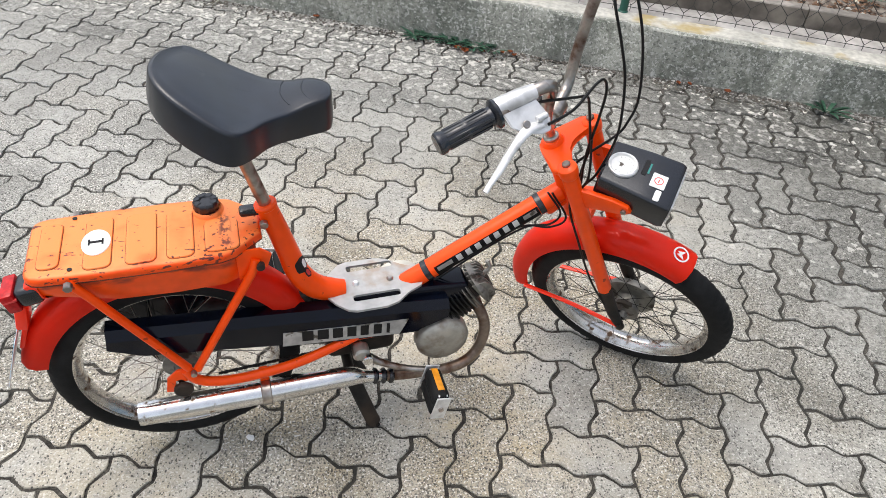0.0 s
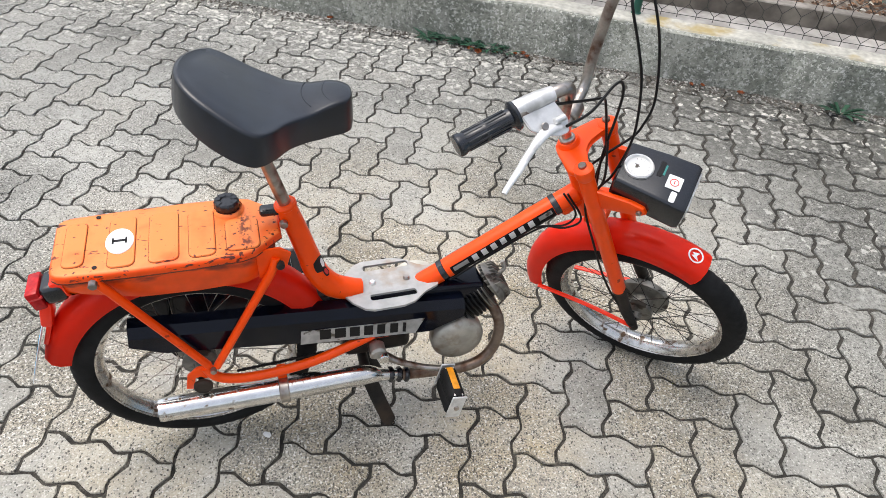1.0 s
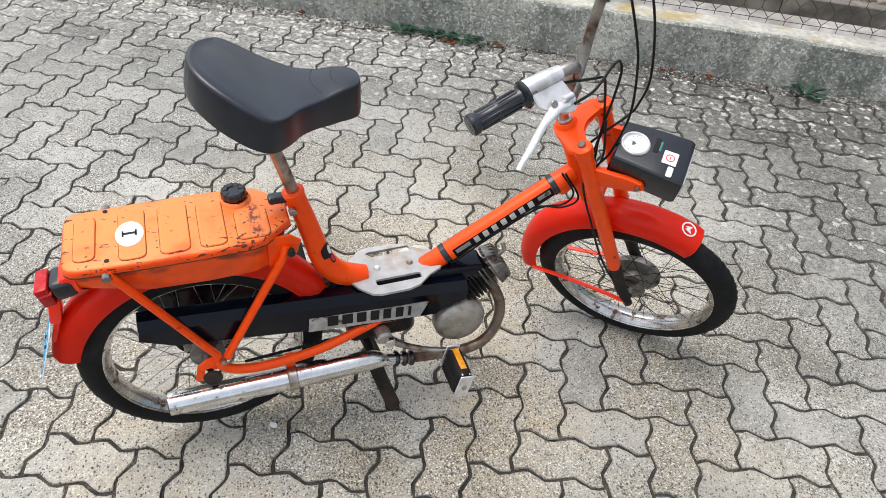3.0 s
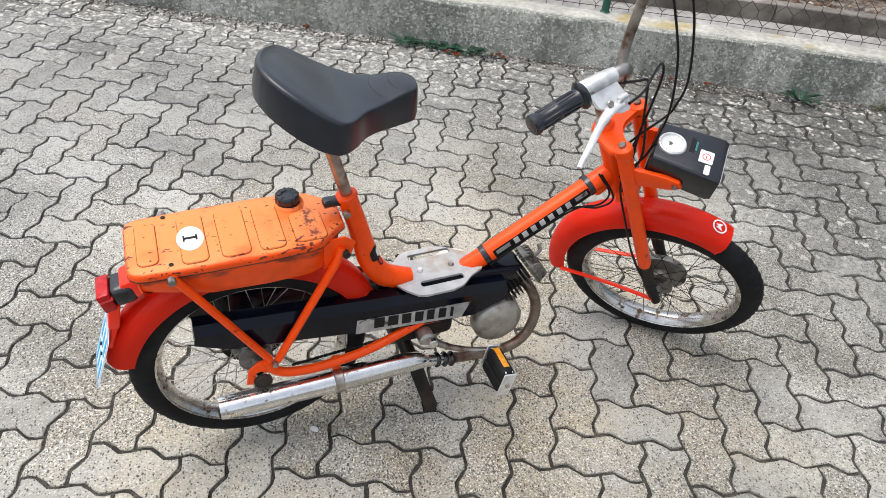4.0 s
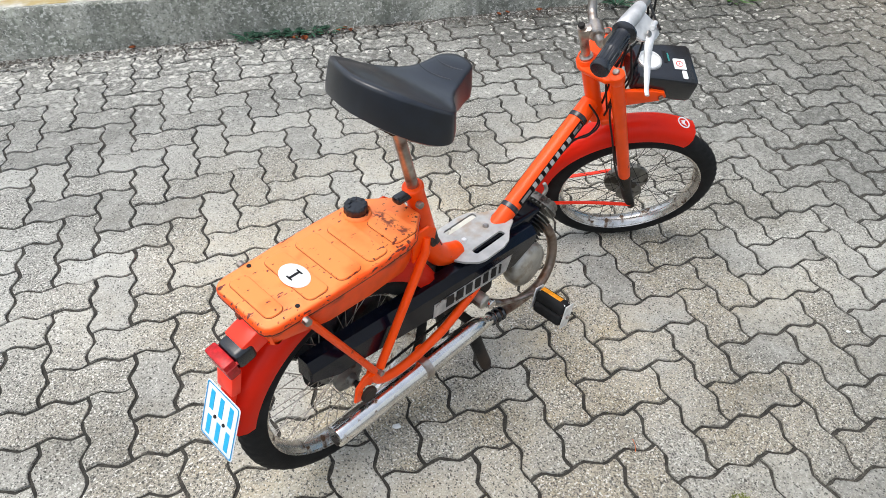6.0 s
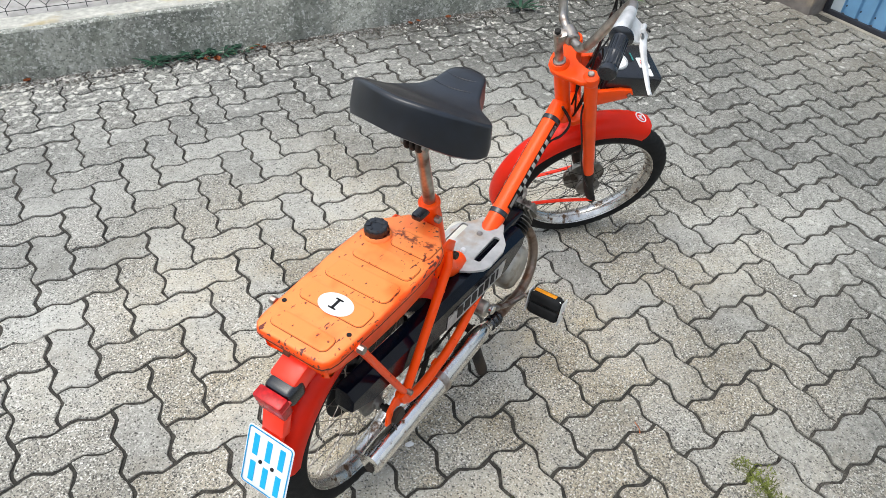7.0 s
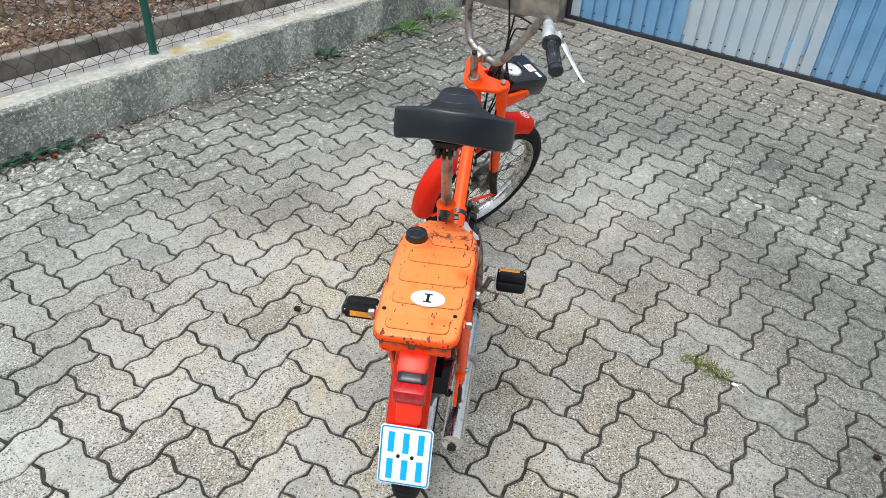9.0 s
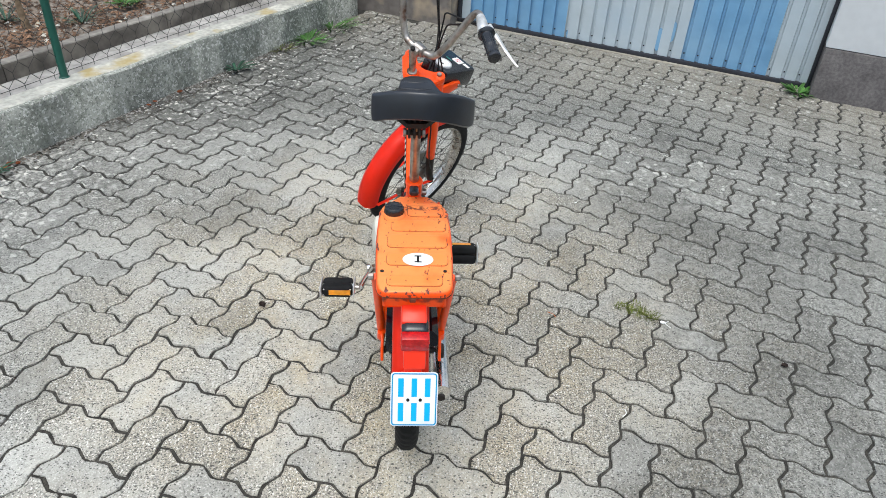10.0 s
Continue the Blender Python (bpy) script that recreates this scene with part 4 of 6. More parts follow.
bm = bmesh.new()
rings = []
for grow, up, inward in ((-0.016, 0.02, 0), (-0.002, 0.0, 0), (0.003, 0.06, 0), (0.005, 0.3, 0), (0.0045, 0.62, 0), (0.004, 0.90, 0), (0.0030, 0.965, 0), (0.0010, 0.992, 0), (-0.004, 1.0, 0), (0, 0, 0.80), (0, 0, 0.66), (0, 0, 0.5), (0, 0, 0.34), (0, 0, 0.18), (0, 0, 0.0001)):
    ring = []
    for i, p in enumerate(SEAT_EDGE):
        a, b = SEAT_EDGE[i - 1], SEAT_EDGE[(i + 1) % len(SEAT_EDGE)]
        d = (b - a).normalized()
        q = p + Vector((d.y, -d.x, 0)) * (-grow)
        if inward:
            spine = Vector((max(-0.085, min(0.085, p.x * 0.8)), 0.004 - 0.1 * min(0.0, p.x + 0.03), 0))
            q = spine + (p - spine) * inward
            z = seat_top(q.x, q.y)
        else:
            lo, hi = seat_low(p.x, p.y), seat_top(p.x, p.y)
            z = lo + (hi - lo) * up
            w, u = seat_rear(p.x, p.y)
            q.x += w * (0.012 + 0.005 * u) * (up - 0.5)
        ring.append(bm.verts.new((q.x, q.y, z)))
    rings.append(ring)
k_n = len(SEAT_EDGE)
for a, b in zip(rings, rings[1:]):
    for k in range(k_n):
        bm.faces.new((a[k], a[(k + 1) % k_n], b[(k + 1) % k_n], b[k]))
bm.faces.new(rings[0][::-1])
bmesh.ops.remove_doubles(bm, verts=rings[-1], dist=0.002)
bmesh.ops.recalc_face_normals(bm, faces=bm.faces)
seat = part("seat", bm, M["vinyl"], moped, "wide black vinyl saddle, creased at the nose")
for x0, w_ in ((0.030, 0.040), (0.066, 0.034)):
    part("seat_seam", tubed([(x0 + 0.010 * (abs(y) / w_) ** 2, y, seat_top(x0, y) + 0.0001) for y in np.linspace(-w_, w_, 9)], 0.0011, sides=6, steps=3), M["vinyl"], seat, "pressed crease across the nose")
part("seat_pan", prismed([(-0.090, -0.022), (-0.03, -0.060), (0.05, -0.034), (0.085, -0.02), (0.085, 0.02), (0.05, 0.034), (-0.03, 0.056), (-0.090, 0.022)], 0.866, 0.878), M["iron"], seat, "dull dark steel seat pan")

# tank and luggage top in one pressing
def tank_outline(grow=0.0):
    g = grow
    half = [(-0.437 - g, 0.060), (-0.434 - g, 0.071), (-0.425, 0.079 + g), (-0.41, 0.083 + g), (-0.30, 0.088 + g), (-0.20, 0.089 + g), (-0.11, 0.086 + g), (-0.085, 0.078 + g), (-0.055, 0.052 + g), (-0.035 + g, 0.036)]
    return [(x, -y) for x, y in half] + [(x, y) for x, y in half[::-1]]


bm = bmesh.new()
levels = [(0.6455, -0.005), (0.6440, -0.001), (0.640, 0.0015), (0.631, 0.002), (0.6295, 0.0012), (0.6290, -0.004), (0.6265, -0.0105), (0.600, -0.013), (0.575, -0.016), (0.552, -0.022)]
rings = []
for z, g in levels:
    ring = []
    for x, y in tank_outline(g):
        zz = z
        if z < 0.615:
            # the belly rises towards the tail and the nose
            floor_z = float(np.interp(x, (-0.44, -0.36, -0.30, -0.16, -0.10, -0.03), (0.594, 0.580, 0.556, 0.545, 0.548, 0.585)))
            zz = max(z, floor_z)
        ring.append(bm.verts.new((x, y, zz)))
    rings.append(ring)
nn = len(rings[0])
bm.faces.new(rings[0])
for a, b in zip(rings, rings[1:]):
    for k in range(nn):
        bm.faces.new((a[k], a[(k + 1) % nn], b[(k + 1) % nn], b[k]))
bm.faces.new(rings[-1][::-1])
tank = part("fuel_tank", bm, M["tank"], moped, "orange pressed-steel fuel tank and carrier top, scratched and grimy")
# dark brown line along the lower edge of the lip
lip_line = [(x, y, 0.6287) for x, y in tank_outline(0.0012)]
part("lip_edge", tubed(lip_line + lip_line[:1], 0.0013, sides=5, curved=False), M["dark_tone"], tank, "thin dark brown edge under the lip")
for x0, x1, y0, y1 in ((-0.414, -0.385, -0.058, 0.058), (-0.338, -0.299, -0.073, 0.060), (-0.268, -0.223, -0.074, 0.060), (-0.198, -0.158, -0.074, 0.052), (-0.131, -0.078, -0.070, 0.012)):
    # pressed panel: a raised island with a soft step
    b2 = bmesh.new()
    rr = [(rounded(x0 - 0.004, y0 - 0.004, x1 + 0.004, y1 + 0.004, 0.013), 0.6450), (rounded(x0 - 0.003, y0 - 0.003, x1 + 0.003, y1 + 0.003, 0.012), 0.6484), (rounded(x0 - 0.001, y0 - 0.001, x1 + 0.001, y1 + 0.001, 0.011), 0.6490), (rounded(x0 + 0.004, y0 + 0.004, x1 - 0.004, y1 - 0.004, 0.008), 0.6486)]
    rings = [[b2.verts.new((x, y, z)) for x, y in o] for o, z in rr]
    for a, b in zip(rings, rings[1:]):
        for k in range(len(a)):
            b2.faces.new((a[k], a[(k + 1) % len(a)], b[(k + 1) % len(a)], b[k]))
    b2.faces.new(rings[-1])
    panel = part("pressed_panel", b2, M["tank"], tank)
    # thin brown line drawn round the foot of the panel's step
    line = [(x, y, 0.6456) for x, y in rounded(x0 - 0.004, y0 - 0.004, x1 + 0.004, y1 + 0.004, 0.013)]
    part("grime_line", tubed(line + line[:1], 0.0008, sides=4, curved=False), M["dark_tone"], panel, "thin brown line round the pressed panel")
for x, y in ((-0.364, 0.073), (-0.362, -0.069)):
    part("strap_hole", disced((x, y, 0.6460), (0, 0, 1), 0.0045, 0.002, 10), M["ink"], tank, "dark drilled hole")
part("filler_neck", lathed([(0.030, 0.0), (0.028, 0.008), (0.026, 0.010)], Matrix.Translation((-0.125, 0.05, 0.644)), seg=28), M["tank"], tank)
bm = bmesh.new()
prof = [(0.0001, 0.017), (0.010, 0.017), (0.012, 0.0195), (0.0215, 0.0195), (0.0240, 0.017), (0.0250, 0.003), (0.0240, 0.0)]
rings = []
for k in range(48):
    a = 2 * math.pi * k / 48
    r_ = 1.0 if k % 4 < 2 else 0.94
    rings.append([bm.verts.new((r * (r_ if r > 0.02 else 1) * math.cos(a), r * (r_ if r > 0.02 else 1) * math.sin(a), h)) for r, h in prof])
for k in range(48):
    a, b = rings[k], rings[(k + 1) % 48]
    for i in range(len(prof) - 1):
        bm.faces.new((a[i], a[i + 1], b[i + 1], b[i]))
bmesh.ops.remove_doubles(bm, verts=bm.verts, dist=2e-4)
cap = part("filler_cap", bm, M["plastic"], tank, "black fluted plastic fuel cap", pose(-0.127, 0.05, 0.652))
for k in range(8):
    part("cap_rib", boxed((0.010, 0.0028, 0.0022), (0.0165, 0, 0.0198), bevel=0.0006, seg=1), M["plastic"], cap, m=pose(0, 0, 0, 0, 0, 45 * k))
sticker = part("oval_sticker", lathed([(0.0001, 0.0012), (0.0245, 0.0012), (0.025, 0.0)], Matrix.Translation((-0.322, -0.008, 0.6489)) @ Matrix.Diagonal((1.0, 1.42, 1, 1)), seg=40), M["white"], tank, "white oval country sticker with the letter I")
bm = bmesh.new()
for size, at in (((0.0245, 0.0052, 0.001), (0, 0, 0)), ((0.003, 0.016, 0.001), (0.0115, 0, 0)), ((0.003, 0.016, 0.001), (-0.0115, 0, 0))):
    box(bm, size, (-0.322 + at[0], -0.008 + at[1], 0.6506))
part("letter_i", bm, M["ink"], sticker, "black serif letter I")
part("rear_catch", boxed((0.006, 0.014, 0.010), (-0.4375, 0.004, 0.622), None, 0.002), M["dark_tone"], tank, "small rusty catch")

# stays of the carrier, both sides, and the rear frame fork
for sgn in (-1, 1):
    y = sgn * 0.088
    part("rear_stay", tubed([(-0.366, y, 0.632), (-0.345, y * 0.98, 0.595), (-0.215, sgn * 0.080, 0.345)], 0.0104, sides=12, flat=0.75, curved=False), M["orange"], moped, "orange carrier stay")
    part("front_stay", tubed([(-0.050, sgn * 0.070, 0.610), (-0.060, sgn * 0.078, 0.585), (-0.198, sgn * 0.080, 0.338)], 0.0104, sides=12, flat=0.8, curved=False), M["orange"], moped, "orange carrier stay")
    part("lower_fork_tube", tubed([(-0.222, sgn * 0.078, 0.340), (-0.205, sgn * 0.080, 0.305), (-0.165, sgn * 0.080, 0.286), (-0.10, sgn * 0.078, 0.280), (0.0, sgn * 0.072, 0.288), (0.10, sgn * 0.060, 0.312), (0.16, sgn * 0.05, 0.33)], 0.0110, sides=12), M["orange"], moped, "orange lower frame tube")
    part("dropout", prismed([(-0.030, -0.012), (-0.022, 0.028), (0.0, 0.048), (0.028, 0.052), (0.040, 0.035), (0.030, 0.018), (0.012, 0.012), (0.006, 0.024), (-0.008, 0.022), (-0.014, -0.016)], -0.004, 0.004, Matrix.Translation((-0.240, sgn * 0.076, 0.29)) @ TO_XZ, 0.002), M["orange"], moped)
    part("stay_bolt", disced((-0.366, sgn * 0.098, 0.632), (0, 1, 0), 0.008, 0.014, 8, 0.0015), M["rusty"], moped)
    part("stay_bolt", disced((-0.043, sgn * 0.081, 0.600), (0, 1, 0), 0.008, 0.014, 8, 0.0015), M["iron"], moped)
    part("stay_bolt", disced((-0.206, sgn * 0.092, 0.338), (0, 1, 0), 0.0065, 0.012, 8, 0.001), M["rusty"], moped)
    part("tank_ear", prismed([(-0.085, 0.560), (-0.030, 0.585), (-0.020, 0.615), (-0.040, 0.632), (-0.085, 0.630)], -0.003, 0.003, Matrix.Translation((0, sgn * 0.066, 0)) @ TO_XZ, 0.001), M["orange"], moped)
part("axle_boss", disced((-0.235, -0.083, 0.283), (0, 1, 0), 0.020, 0.012, 18, 0.003), M["iron"], moped, "dark chain adjuster boss")

# tail: bracket, lamp and number plate
part("tail_bracket", boxed((0.080, 0.058, 0.044), (-0.418, 0, 0.575), Matrix.Rotation(radians(-22), 3, "Y"), 0.007, 2), M["red"], moped, "red tail bracket")
lamp = part("tail_lamp", boxed((0.046, 0.060, 0.044), (-0.457, -0.003, 0.556), Matrix.Rotation(radians(-12), 3, "Y"), 0.013, 4), M["plastic"], moped, "black tail lamp housing with a red lens")
part("tail_lens", boxed((0.024, 0.062, 0.044), (-0.489, -0.003, 0.549), Matrix.Rotation(radians(-12), 3, "Y"), 0.004, 2), M["lens"], lamp, "faded red plastic lens")
part("lens_band", boxed((0.025, 0.063, 0.005), (-0.4880, -0.003, 0.556), Matrix.Rotation(radians(-12), 3, "Y"), 0.001, 1), M["redink"], lamp)
part("lamp_foot", boxed((0.022, 0.050, 0.062), (-0.486, -0.003, 0.504), Matrix.Rotation(radians(12), 3, "Y"), 0.005, 2), M["red"], moped)
PL = Matrix.Translation((-0.528, -0.004, 0.409)) @ pose(0, 0, 0, 0, 21, 0) @ Matrix(((0, 0, -1, 0), (-1, 0, 0, 0), (0, 1, 0, 0), (0, 0, 0, 1)))  # plate x to its reader's right, y up, z to the back
plate = part("number_plate", prismed(rounded(-0.053, -0.066, 0.053, 0.066, 0.008), -0.0012, 0.0, None, 0.0004), M["plate"], moped, "white number plate with blue border and blue bars", PL)
outer, inner = rounded(-0.0508, -0.0638, 0.0508, 0.0638, 0.007), rounded(-0.0480, -0.061, 0.0480, 0.061, 0.005)
bm = bmesh.new()
a, b = ([bm.verts.new((x, y, 0.0008)) for x, y in o] for o in (outer, inner))
for k in range(len(a)):
    bm.faces.new((a[k], a[(k + 1) % len(a)], b[(k + 1) % len(a)], b[k]))
bmesh.ops.solidify(bm, geom=bm.faces, thickness=0.0006)
part("plate_border", bm, M["blue"], plate)
for x in (-0.030, 0.0, 0.030):
    for y in (0.029, -0.031):
        part("plate_bar", boxed((0.0125, 0.045, 0.0008), (x, y, 0.0006), None, 0.0002, 1), M["blue"], plate)
for x in (-0.014, 0.014):
    part("plate_bolt", disced((x, -0.001, 0.001), (0, 0, 1), 0.0038, 0.004, 10, 0.0008), M["ink"], plate)
part("plate_arm", boxed((0.010, 0.04, 0.06), (-0.500, 0, 0.445), Matrix.Rotation(radians(21), 3, "Y"), 0.003), M["red"], moped)

# chain and belt guards
def guard(name, pts, y_out, y_in, mat, label):
    """A closed trough: upright outer face with a chamfered top edge."""
    bm = bmesh.new()
    sgn = 1 if y_out > 0 else -1
    faces_ = []
    top = [p for p in pts if p[2]]
    low = [p for p in pts if not p[2]][::-1]
    outer_f = [bm.verts.new((x, y_out, z)) for x, z, _ in pts]
    cham = [bm.verts.new((x, y_out - sgn * 0.016, z + 0.018)) if t else bm.verts.new((x, y_out - sgn * 0.006, z - 0.006)) for x, z, t in pts]
    back = [bm.verts.new((x, y_in, z + (0.018 if t else -0.006))) for x, z, t in pts]
    n = len(pts)
    bm.faces.new(outer_f)
    bm.faces.new(back[::-1])
    for u, v in ((outer_f, cham), (cham, back)):
        for k in range(n):
            bm.faces.new((u[k], u[(k + 1) % n], v[(k + 1) % n], v[k]))
    bmesh.ops.bevel(bm, geom=[e for e in bm.edges if e.calc_face_angle(0) > 0.5], offset=0.003, segments=2, affect="EDGES")
    return part(name, bm, mat, moped, label)


right_guard = guard("chain_guard", [(-0.352, 0.440, 1), (-0.26, 0.432, 1), (-0.05, 0.412, 1), (0.19, 0.388, 1), (0.352, 0.370, 1), (0.350, 0.344, 0), (0.27, 0.313, 0), (0.12, 0.323, 0), (-0.05, 0.350, 0), (-0.25, 0.381, 0), (-0.29, 0.385, 0), (-0.356, 0.418, 0)], -0.064, -0.020, M["black"], "long glossy black steel chain guard")
lab = part("guard_label", prismed([(-0.022, 0.343), (0.115, 0.330), (0.236, 0.318), (0.256, 0.362), (0.115, 0.372), (-0.018, 0.384)], 0.0, 0.0012, Matrix.Translation((0, -0.0645, 0)) @ TO_XZ), M["silver"], right_guard, "silver label with black bars")
for k, w in enumerate((0.024, 0.024, 0.022, 0.020, 0.018, 0.018, 0.007)):
    x = 0.020 + (0, 0.029, 0.058, 0.086, 0.112, 0.138, 0.164)[k] * 1.13
    z = 0.3655 - 0.105 * (x - 0.02)
    part("letter_bar", prismed([(x, z - 0.015), (x + w, z - 0.0175), (x + w + 0.001, z + 0.0125), (x + 0.001, z + 0.015)], 0.0, 0.0010, Matrix.Translation((0, -0.0662, 0)) @ TO_XZ), M["ink"], lab)
guard("chain_guard", [(-0.34, 0.42, 1), (-0.22, 0.440, 1), (0.0, 0.425, 1), (0.15, 0.39, 1), (0.16, 0.30, 0), (-0.10, 0.335, 0), (-0.31, 0.355, 0)], 0.064, 0.040, M["black"], "black steel chain guard")
part("rear_sprocket", disced((-0.235, 0.050, 0.283), (0, 1, 0), 0.075, 0.004, 36, 0.001), M["iron"], moped, "dark rear sprocket")
ring_guard = part("inner_guard", lathed([(0.112, -0.003), (0.186, -0.003), (0.188, 0.0), (0.186, 0.003), (0.112, 0.003)], Matrix.Translation((-0.241, 0.046, 0.283)) @ pose(0, 0, 0, 90), seg=40, closed=True, arc=(24, 136)), M["black"], moped, "black steel inner guard beside the wheel")
for a in (62, 104):
    a = radians(a)
    part("guard_arm", tubed([(-0.241 + r * math.cos(a + b), 0.046, 0.283 + r * math.sin(a + b)) for r, b in ((0.09, 0.25), (0.12, 0.12), (0.155, 0.0))], 0.014, sides=10, flat=0.3), M["black"], ring_guard)
bm = bmesh.new()
for k in range(26):
    box(bm, (0.0108, 0.006, 0.0075 if k % 2 else 0.0055), (-0.06 + 0.0105 * k - 0.10, -0.040, 0.262 + 0.0007 * k), Matrix.Rotation(radians(-3.5), 3, "Y"), 0.0015, 1)
part("chain", bm, M["iron"], moped, "oily roller chain")

# footplate
def plate_outline():
    half = [(0.086, 0.026), (0.098, 0.046), (0.122, 0.070), (0.140, 0.076), (0.205, 0.076), (0.232, 0.068), (0.262, 0.044), (0.292, 0.030), (0.296, 0.022)]
    ends_f = [(0.270, 0.022), (0.256, 0.010), (0.256, -0.010), (0.270, -0.022)]
    ends_r = [(0.100, -0.026), (0.118, -0.014), (0.118, 0.014), (0.100, 0.026)]
    right = [(x, -y) for x, y in half]
    return right + ends_f[::-1] + half[::-1] + ends_r[::-1]


bm = bmesh.new()
out = plate_outline()
edge = [bm.verts.new((x, y, 0.428)) for x, y in out]
slots = [rounded(0.138, s - 0.009, 0.242, s + 0.009, 0.006, 3) for s in (-0.040, 0.052)]
eds = [bm.edges.new((edge[k], edge[(k + 1) % len(edge)])) for k in range(len(edge))]
for o in slots:
    vs = [bm.verts.new((x, y, 0.428)) for x, y in o]
    eds += [bm.edges.new((vs[k], vs[(k + 1) % len(vs)])) for k in range(len(vs))]
bmesh.ops.triangle_fill(bm, use_beauty=True, use_dissolve=False, edges=eds)
bmesh.ops.solidify(bm, geom=bm.faces, thickness=0.006)
foot = part("footplate", bm, M["alloy"], moped, "cast aluminium footplate with two long slots, stained with rust", smooth=False)
for x, key in ((0.151, "lever"), (0.228, "rusty")):
    part("plate_screw", lathed([(0.0001, 0.0065), (0.005, 0.0062), (0.0075, 0.003), (0.008, 0.0)], Matrix.Translation((x, 0.004, 0.428)), seg=16), M[key], foot, "rusty round screw head" if key == "rusty" else "dull steel round screw head")

# engine
part("engine_block", boxed((0.24, 0.085, 0.10), (0.235, 0.0, 0.335), Matrix.Rotation(radians(6), 3, "Y"), 0.012, 3), M["iron"], moped, "black oily engine casing")
part("engine_top", boxed((0.27, 0.066, 0.05), (0.27, 0.0, 0.392), Matrix.Rotation(radians(4), 3, "Y"), 0.01, 3), M["black"], moped)
CYL = Matrix.Translation((0.352, -0.002, 0.318)) @ pose(0, 0, 0, 0, 55, 0)
cyl = part("cylinder", lathed([(0.0001, 0), (0.030, 0), (0.030, 0.09), (0.0001, 0.09)], CYL, seg=20), M["iron"], moped, "black finned cylinder")
for k in range(8):
    part("cooling_fin", prismed(rounded(-0.050, -0.048, 0.050, 0.048, 0.042, 6), 0.010 + k * 0.0102, 0.0122 + k * 0.0102, CYL, 0.0005), M["fin" if k < 6 else "engine"], cyl)
head = part("cylinder_head", lathed([(0.0001, 0.128), (0.014, 0.127), (0.034, 0.121), (0.050, 0.110), (0.052, 0.104), (0.030, 0.1), (0.0001, 0.1)], CYL, seg=24), M["engine"], cyl, "grey alloy cylinder head")
for k in range(7):
    y = -0.036 + 0.012 * k
    part("head_fin", prismed([(-math.sqrt(0.052 ** 2 - y * y), 0.096), (math.sqrt(0.052 ** 2 - y * y), 0.096), (math.sqrt(0.052 ** 2 - y * y) * 0.72, 0.126), (math.sqrt(0.052 ** 2 - y * y) * 0.4, 0.130), (-math.sqrt(0.052 ** 2 - y * y) * 0.4, 0.130), (-math.sqrt(0.052 ** 2 - y * y) * 0.72, 0.126)], -0.0016, 0.0016, CYL @ Matrix.Translation((0, y, 0)) @ TO_XZ, 0.0006), M["engine"], head)
part("spark_plug", tubed([CYL @ Vector((-0.012, 0, 0.118)), CYL @ Vector((-0.018, 0, 0.146)), CYL @ Vector((-0.036, 0.006, 0.154))], 0.0052, sides=10), M["cover"], head, "pale spark plug with cap")
part("clutch_cover", lathed([(0.0001, 0.030), (0.040, 0.029), (0.058, 0.023), (0.064, 0.014), (0.065, -0.01), (0.060, -0.02)], Matrix.Translation((0.345, -0.040, 0.257)) @ pose(0, 0, 0, 90), seg=36), M["cover"], moped, "round scuffed aluminium engine cover")
part("flywheel_cover", lathed([(0.0001, 0.034), (0.04, 0.033), (0.062, 0.024), (0.067, 0.012), (0.068, -0.044)], Matrix.Translation((0.27, 0.089, 0.312)) @ pose(0, 0, 0, -90), seg=36), M["ivory"], moped, "round ivory flywheel cover")
part("gearbox", boxed((0.16, 0.07, 0.11), (0.155, 0.0, 0.285), None, 0.018, 3), M["iron"], moped, "dark oily gearbox casing")
part("frame_bracket", boxed((0.10, 0.05, 0.05), (0.16, -0.02, 0.315), None, 0.01, 2), M["orange"], moped)
part("carburettor", boxed((0.05, 0.05, 0.06), (0.03, 0.02, 0.40), None, 0.012, 3), M["engine"], moped, "grubby grey carburettor")

# exhaust
sil = part("silencer", tubed([(-0.318, -0.082, 0.226), (-0.316, -0.082, 0.226), (-0.07, -0.082, 0.222), (0.10, -0.082, 0.220), (0.150, -0.080, 0.206), (0.19, -0.079, 0.196)], [0.023, 0.0265, 0.0275, 0.024, 0.016, 0.0125], sides=26), M["chrome"], moped, "long chromed exhaust silencer, pitted")
part("tail_pipe", tubed([(-0.312, -0.082, 0.212), (-0.338, -0.082, 0.208)], 0.011, sides=14), M["iron"], sil, "black end of the exhaust")
part("exhaust_clamp", disced((-0.070, -0.082, 0.222), (1, 0, 0), 0.0300, 0.022, 24, 0.002), M["rusty"], sil, "grey steel clamp")
part("clamp_tab", boxed((0.020, 0.012, 0.060), (-0.070, -0.068, 0.258), None, 0.003), M["orange"], moped)
for x in (0.176, 0.196, 0.214):
    part("joint_ring", disced((x, -0.079, 0.199 - 0.25 * (x - 0.176)), (0.97, 0, -0.2), 0.019, 0.012, 18, 0.004), M["plastic"], sil, "black rubber joint ring")
part("exhaust_pipe", tubed([(0.20, -0.079, 0.192), (0.28, -0.078, 0.180), (0.36, -0.076, 0.172), (0.410, -0.072, 0.188), (0.440, -0.064, 0.230), (0.448, -0.05, 0.285), (0.428, -0.03, 0.335), (0.400, -0.01, 0.352)], 0.0135, sides=14), M["heat"], moped, "heat-stained brown exhaust pipe")

